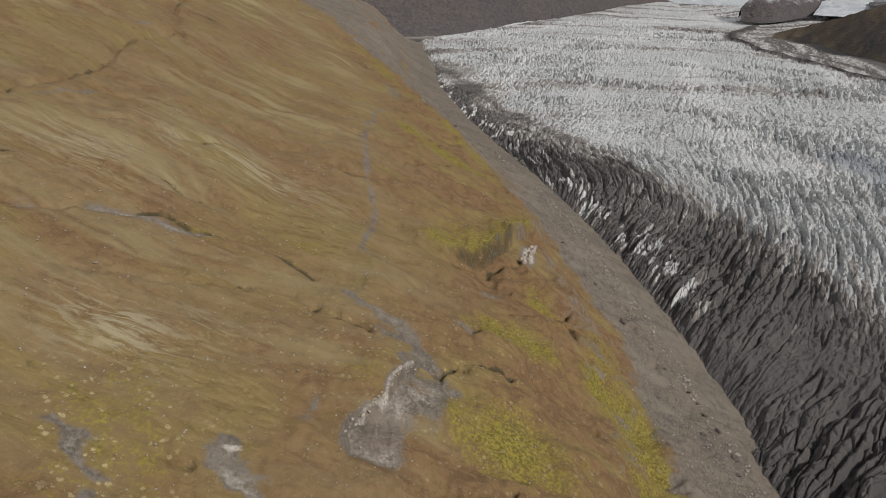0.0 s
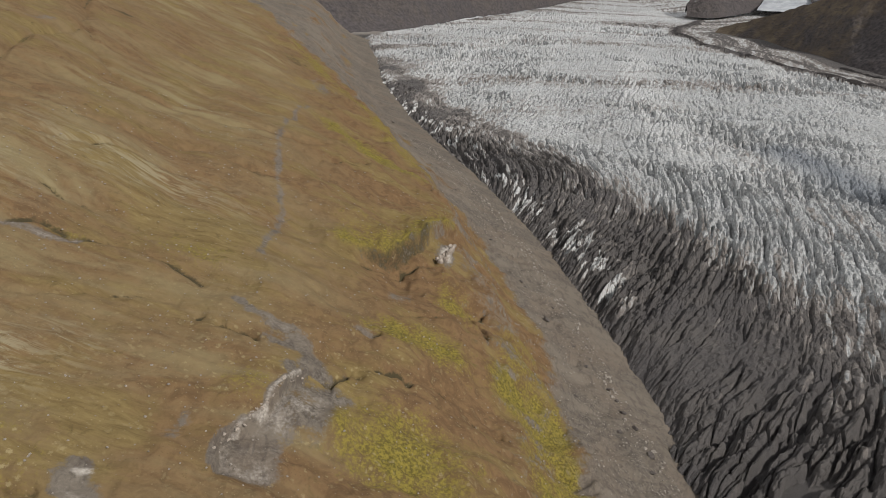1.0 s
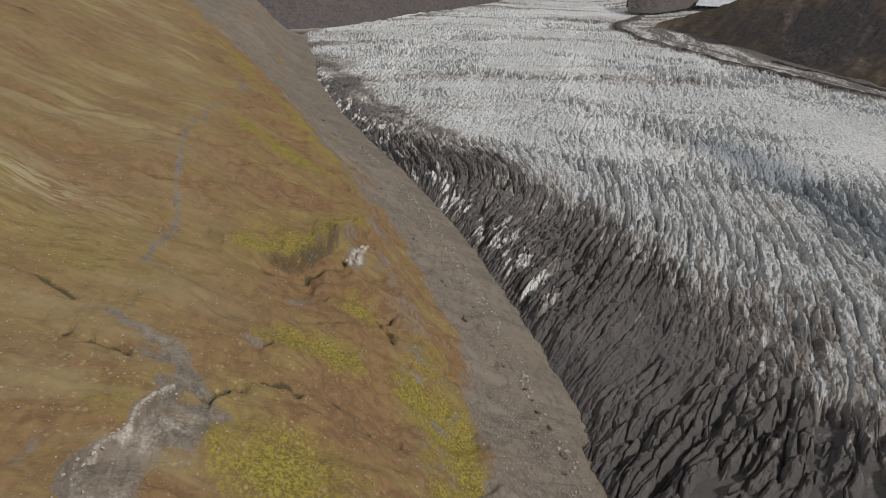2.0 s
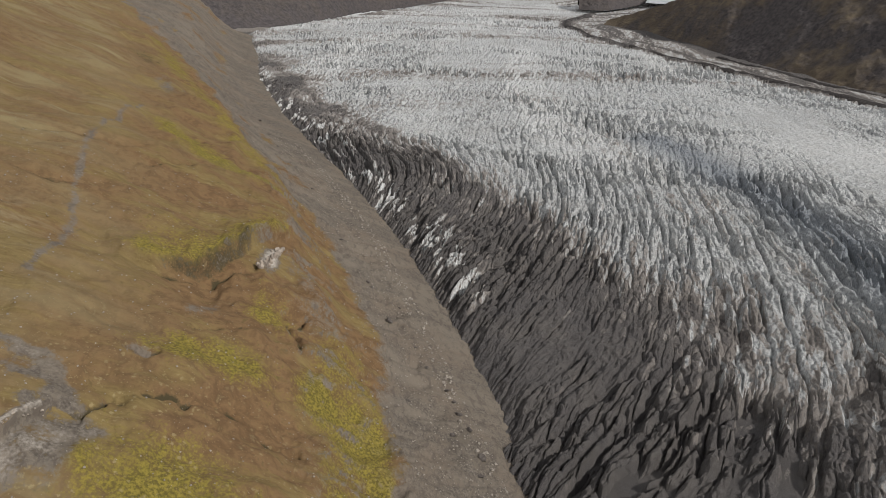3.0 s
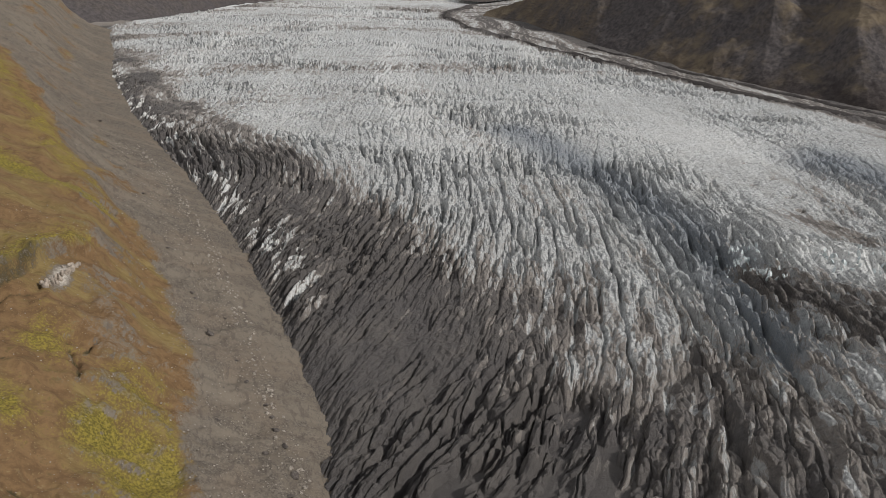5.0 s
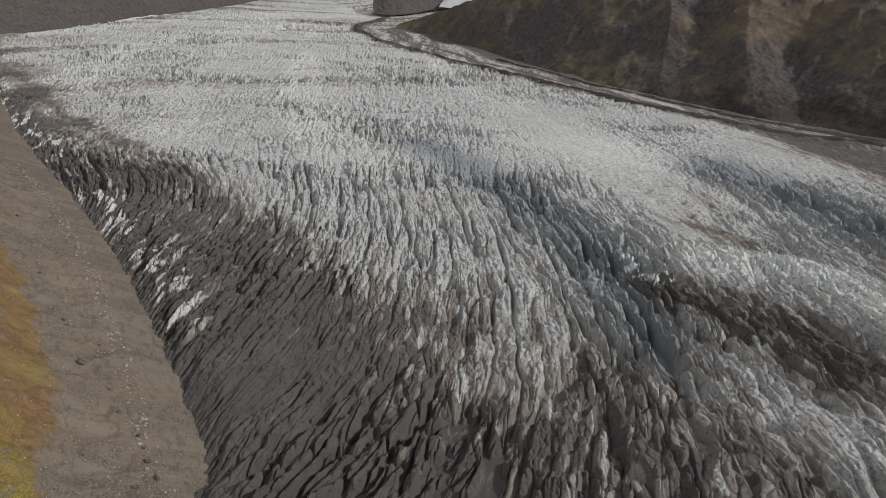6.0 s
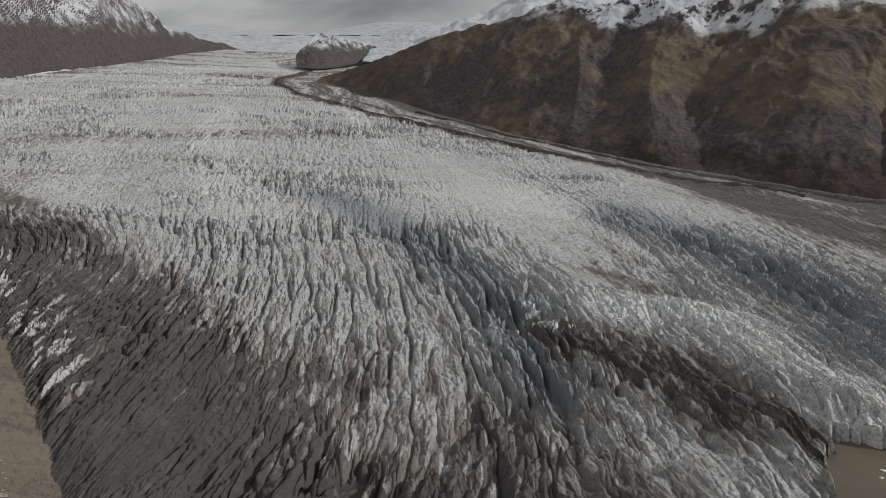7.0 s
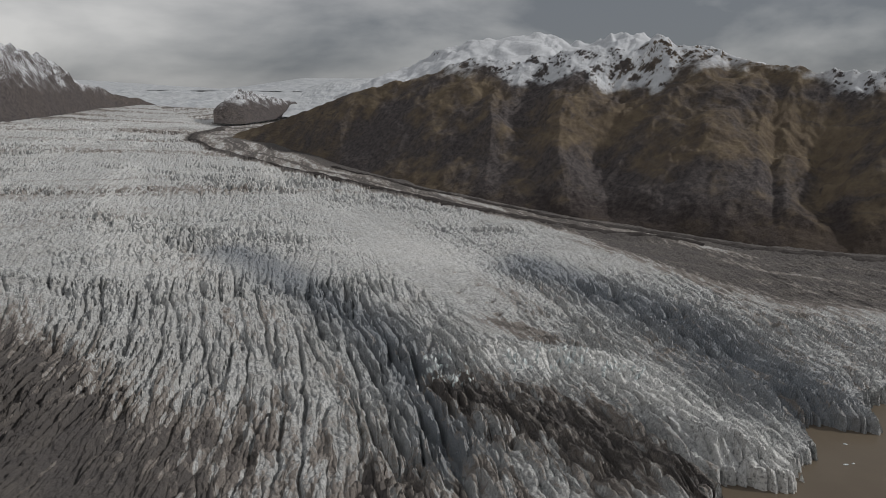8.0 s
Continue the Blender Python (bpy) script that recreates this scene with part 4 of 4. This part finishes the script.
# ice cap and ice falls in the distance
mountain("ice_cap", [(-300, 2500, 190), (400, 2450, 190), (800, 2350, 190), (1100, 2250, 190), (1600, 2000, 190)], [(-200, 3602, 266), (682, 3555, 260), (1248, 3414, 227), (1581, 3283, 281), (2008, 3055, 278)], SNOW, "smooth white ice cap on the skyline", 290, 8.0, 12.0)
FALL_FOOT = [(OX + 1880 * math.sin(a), 1880 * math.cos(a), float(ice_plane(OX + 1880 * math.sin(a), 1880 * math.cos(a))) - 5) for a in (0.02, 0.12, 0.22, 0.32, 0.42, 0.52)]
mountain("ice_fall", FALL_FOOT, [(150, 2560, 200), (420, 2520, 198), (680, 2460, 196), (900, 2400, 198), (1150, 2330, 202), (1500, 2200, 208)], SNOW, "white ice fall coming down from the ice cap", 300, 12.0, 8.0, relief=14.0)
mountain("ice_fall_small", [(720, 1500, 116), (780, 1480, 112), (840, 1470, 110), (900, 1480, 112)], [(960, 1900, 190), (1060, 1900, 215), (1150, 1880, 220), (1250, 1850, 214)], SNOW, "bright white side glacier beside the rock knob", 310, 8.0, 5.0, relief=10.0)


# ---- boulders, ice blocks and stones ----
def ground_z(x, y):
    """The height of the hillside at a place."""
    r, a = math.hypot(x, y - HILL_OY), math.atan2(x, y - HILL_OY)
    i = int(np.clip(np.searchsorted(HILL_R, r), 0, HILL_ROWS - 1))
    j = int(np.clip(round((a - HILL_A[0]) / (HILL_A[-1] - HILL_A[0]) * (HILL_COLS - 1)), 0, HILL_COLS - 1))
    return float(hz[i, j])


def ice_z(x, y):
    r, a = math.hypot(x - OX, y - OY), math.atan2(x - OX, y - OY)
    i = int(np.clip(np.searchsorted(ICE_R, r), 3, ICE_ROWS - 4))
    j = int(np.clip(round((a - A0) / (A1 - A0) * (ICE_COLS - 1)), 3, ICE_COLS - 4))
    return float(np.median(iz[i - 3:i + 4, j - 3:j + 4]))


def lump(name, seed, size, points=16, flat=0.7, rounded=0.12):
    """An angular block: the hull of scattered points, with worn edges."""
    rs = np.random.RandomState(seed)
    bm = bmesh.new()
    for _ in range(points):
        v = rs.normal(0, 1, 3)
        v = v / np.linalg.norm(v) * rs.uniform(0.75, 1.0)
        bm.verts.new((v[0] * size[0], v[1] * size[1], (v[2] * flat + 0.45 * flat) * size[2]))
    hull = bmesh.ops.convex_hull(bm, input=bm.verts)
    bmesh.ops.delete(bm, geom=[g for g in hull["geom_interior"] if isinstance(g, bmesh.types.BMVert)], context="VERTS")
    if rounded:
        bmesh.ops.bevel(bm, geom=list(bm.edges), offset=rounded * min(size), segments=1, affect="EDGES")
    me = bpy.data.meshes.new(name)
    bm.to_mesh(me)
    bm.free()
    return me


# dark ridge of rubble down the middle of the ice
# tone set low so that it holds the cloud shade at the mountain foot
MORAINE_ROCK = gravel_material("moraine_rubble", (0.030, 0.027, 0.027), (0.088, 0.079, 0.075))


def rubble_ridge(name, line, width_y, width, high, seed, label):
    """A low winding ridge of stones along a line in plan."""
    p = np.array(line, float)
    run = np.r_[0, np.cumsum(np.hypot(*np.diff(p, axis=0).T))]
    t = np.linspace(0, run[-1], 420)
    cx, cy = (np.convolve(np.pad(np.interp(t, run, p[:, k]), 8, "edge"), np.ones(17) / 17, "valid") for k in (0, 1))
    tx, ty = np.gradient(cx), np.gradient(cy)
    ln = np.hypot(tx, ty)
    u = np.linspace(-1, 1, 17)
    ragged = 0.5 + fbm(t[:, None] + 0 * u, 30 * np.sign(u)[None] + 0 * t[:, None], 24, 4, seed)
    wide = np.interp(cy, width_y, width)[:, None] * ragged
    x, y = cx[:, None] - (ty / ln)[:, None] * u * wide, cy[:, None] + (tx / ln)[:, None] * u * wide
    base = np.array([[ice_z(a, b) for a, b in zip(x[:, k], y[:, k])] for k in (0, 8, 16)])
    base = np.stack([np.convolve(np.pad(b, 6, "edge"), np.ones(13) / 13, "valid") for b in base])
    base = np.stack([np.interp(u, [-1, 0, 1], base[:, k]) for k in range(len(t))])
    z = base + high * (1 - u[None] ** 2) - 1.6 * u[None] ** 2 + 3.0 * (fbm(x, y, 7, 5, seed + 4) - 0.5)
    return thing(name, grid_mesh(name, x, y, z, None, None, False), MORAINE_ROCK, label, "moraine")


rubble_ridge("medial_moraine", MORAINE, [340, 420, 600, 800, 1000, 1100, 1370], [3, 7, 6, 5, 5, 9, 8], 1.6, 171, "dark winding ridge of rock rubble on the glacier")
rubble_ridge("lateral_moraine", [(x - 14, y) for x, y, z in EAST_FOOT[2:20]], [194, 300, 450, 800], [18, 11, 6, 3], 1.2, 181, "grey rubble ridge along the foot of the brown mountain")

SERAC_ICE = Nodes("bare_serac_ice")
SERAC_ICE = SERAC_ICE.finish(SERAC_ICE.mix(SERAC_ICE.ramp(SERAC_ICE.noise(0.6, 6), 0.3, 0.7), (0.34, 0.40, 0.42), (0.66, 0.69, 0.69)), 0.5, SERAC_ICE.noise(0.4, 5), 0.1, 0.4)
boulder_shapes = [lump("boulder", 900 + k, (1.0, 0.8, 0.8), 18) for k in range(5)]
# the two near (54, 237) are added to stand for a dark recess
BOULDERS = [(57.5, 216, 1.9), (54, 236, 1.5), (53, 239, 1.1), (46, 268, 1.0), (49, 262, 0.9), (55, 250, 0.8), (41, 292, 1.1), (64, 205, 0.9), (66, 196, 1.0), (70, 186, 1.1), (71.5, 176, 1.5), (73, 170, 1.3), (71, 181, 1.0), (60, 190, 0.7),
            (36, 320, 1.0), (26, 356, 1.0), (52, 196, 0.8), (68, 168, 1.2), (74, 160, 1.5), (72, 153, 1.2), (62, 228, 0.9), (58, 176, 0.8), (20, 385, 1.2), (8, 452, 1.3)]
for k, (x, y, size) in enumerate(BOULDERS):
    me = boulder_shapes[k % 5]
    if not me.materials:
        me.materials.append(BOULDER)
    ob = tagged(new("boulder", me), "dark angular boulder lying on the scree slope" if size > 1.2 else "small dark boulder half sunk in grey scree", "boulder", "boulders on the scree")
    ob.matrix_world = Matrix.LocRotScale((x, y, ground_z(x, y) - 0.15 * size), Euler((0.2 * math.sin(k), 0.2 * math.cos(k), k * 1.3)), (size,) * 3)

PALE_ROCK = gravel_material("pale_outcrop_rock", (0.26, 0.22, 0.185), (0.46, 0.40, 0.34))
slab_shapes = [lump("rock_slab", 920 + k, (0.55, 0.40, 0.7), 16, 0.9, 0.08) for k in range(5)]
for me in slab_shapes:
    me.materials.append(PALE_ROCK)


def outcrop(name, label, group, line, count, seed, low, high, tall):
    """A broken row of slabs along a line in plan."""
    rs = np.random.RandomState(seed)
    mid = line[len(line) // 2]
    base = tagged(new(name), label, "rock outcrop", group)
    base.location = (mid[0], mid[1], ground_z(*mid))
    for k in range(count):
        t = (k + rs.rand() * 0.8) / count * (len(line) - 1)
        a, b, f = line[int(t)], line[min(int(t) + 1, len(line) - 1)], t - int(t)
        x, y = a[0] + (b[0] - a[0]) * f + rs.normal(0, 0.35), a[1] + (b[1] - a[1]) * f + rs.normal(0, 0.35)
        size = rs.uniform(low, high)
        slab = new("rock_slab", slab_shapes[rs.randint(5)])
        slab.parent = base
        slab.matrix_local = Matrix.LocRotScale((x - mid[0], y - mid[1], ground_z(x, y) - ground_z(*mid) - 0.3 * size), Euler((rs.normal(0, 0.2), rs.normal(0, 0.2), rs.uniform(0, 6.3))), (size * rs.uniform(0.8, 1.5), size, size * tall))


outcrop("rock_ledge", "pale chalky rock ledge along the head of a slump", "", [(-15, 97), (-14, 101), (-12, 105), (-10, 108), (-9, 111), (-7, 116), (-5, 120)], 44, 61, 0.3, 0.85, 0.6)
outcrop("rock_cliff", "small pale cliff with upright ribs under a mossy dome", "", [(22.5, 196), (24, 200), (26, 206), (28, 212)], 22, 62, 1.2, 2.3, 1.3)

serac_shapes = [lump("serac", 950 + k, (0.55, 0.45, 1.3), 14, 1.0, 0.08) for k in range(6)]
rs = np.random.RandomState(31)
SERAC_FIELDS = [(259, 240, 10, 10, 44), (256, 222, 8, 7, 20), (291, 222, 7, 6, 22), (307, 213, 8, 6, 30), (316, 190, 7, 9, 24)]
for fx, fy, wx, wy, count in SERAC_FIELDS:
    for k in range(count):
        x, y = fx + rs.normal(0, wx * 0.6), fy + rs.normal(0, wy * 0.6)
        me = serac_shapes[rs.randint(6)]
        if not me.materials:
            me.materials.append(SERAC_ICE)
        size = rs.uniform(0.9, 2.0)
        ob = tagged(new("serac", me), "clean white block of broken ice standing between crevasses", "ice block", "seracs on the glacier")
        ob.matrix_world = Matrix.LocRotScale((x, y, ice_z(x, y) - 0.35 * size), Euler((rs.normal(0, 0.25), rs.normal(0, 0.25), rs.uniform(0, 6.3))), (size * rs.uniform(0.8, 1.5), size, size))

floe_shapes = [lump("ice_floe", 980 + k, (1.0, 0.6, 0.45), 16, 0.7, 0.1) for k in range(4)]
for k, (x, y, size) in enumerate([(300, 97.5, 2.4), (302.5, 97, 1.8), (297, 98.5, 1.6), (334, 110, 1.2), (337, 109, 0.9), (313, 98, 0.9), (349, 118, 1.0), (286, 108, 1.2), (282, 106, 1.0)]):
    me = floe_shapes[k % 4]
    if not me.materials:
        me.materials.append(SERAC_ICE)
    ob = tagged(new("ice_floe", me), "grey-white piece of ice floating in the brown lake", "ice floe", "floes in the lake")
    ob.matrix_world = Matrix.LocRotScale((x, y, LAKE_Z - 0.1 * size), Euler((0, 0, 0.8 * k)), (size,) * 3)


def scatter(name, spots, sizes, material, label, category, seed):
    """Many small stones in one mesh."""
    rs = np.random.RandomState(seed)
    base = np.array([(-1, -1, -0.4), (1, -1, -0.4), (1, 1, -0.4), (-1, 1, -0.4), (-0.6, -0.6, 0.6), (0.6, -0.5, 0.7), (0.5, 0.6, 0.55), (-0.6, 0.6, 0.65)]) * 0.5
    quads = np.array([(0, 1, 5, 4), (1, 2, 6, 5), (2, 3, 7, 6), (3, 0, 4, 7), (4, 5, 6, 7)])
    verts, faces = [], []
    for k, ((x, y, z), size) in enumerate(zip(spots, sizes)):
        a = rs.uniform(0, 6.3)
        p = base * (1 + rs.uniform(-0.3, 0.3, base.shape)) * size
        c, sn = math.cos(a), math.sin(a)
        verts.append(np.stack([p[:, 0] * c - p[:, 1] * sn + x, p[:, 0] * sn + p[:, 1] * c + y, p[:, 2] + z], -1))
        faces.append(quads + 8 * k)
    me = bpy.data.meshes.new(name)
    me.from_pydata(np.concatenate(verts).tolist(), [], np.concatenate(faces).tolist())
    return thing(name, me, material, label, category, "stuff")


STONE = gravel_material("scree_stone", (0.20, 0.175, 0.15), (0.40, 0.36, 0.31))
rs = np.random.RandomState(41)
spots, sizes = [], []
while len(spots) < 5200:
    y = rs.uniform(120, 420)
    d = abs(rs.normal(0, 1)) * 16
    x = float(edge_x(y)) - d + 1
    spots.append((x, y, ground_z(x, y) + 0.02))
    sizes.append(0.12 + 0.35 * rs.rand() ** 3 + (0.6 if d < 5 and rs.rand() < 0.15 else 0))
scatter("scree_stones", spots, sizes, STONE, "loose grey-brown stones strewn over the scree", "stones", 42)
spots, sizes = [], []
while len(spots) < 3000:
    x, y = rs.uniform(-75, 45), rs.uniform(72, 240)
    if edge_x(y) - x < 30:
        continue
    spots.append((x, y, ground_z(x, y) + 0.02))
    sizes.append(0.10 + 0.3 * rs.rand() ** 3)
scatter("hillside_stones", spots, sizes, STONE, "pale stones scattered in the tundra grass", "stones", 43)
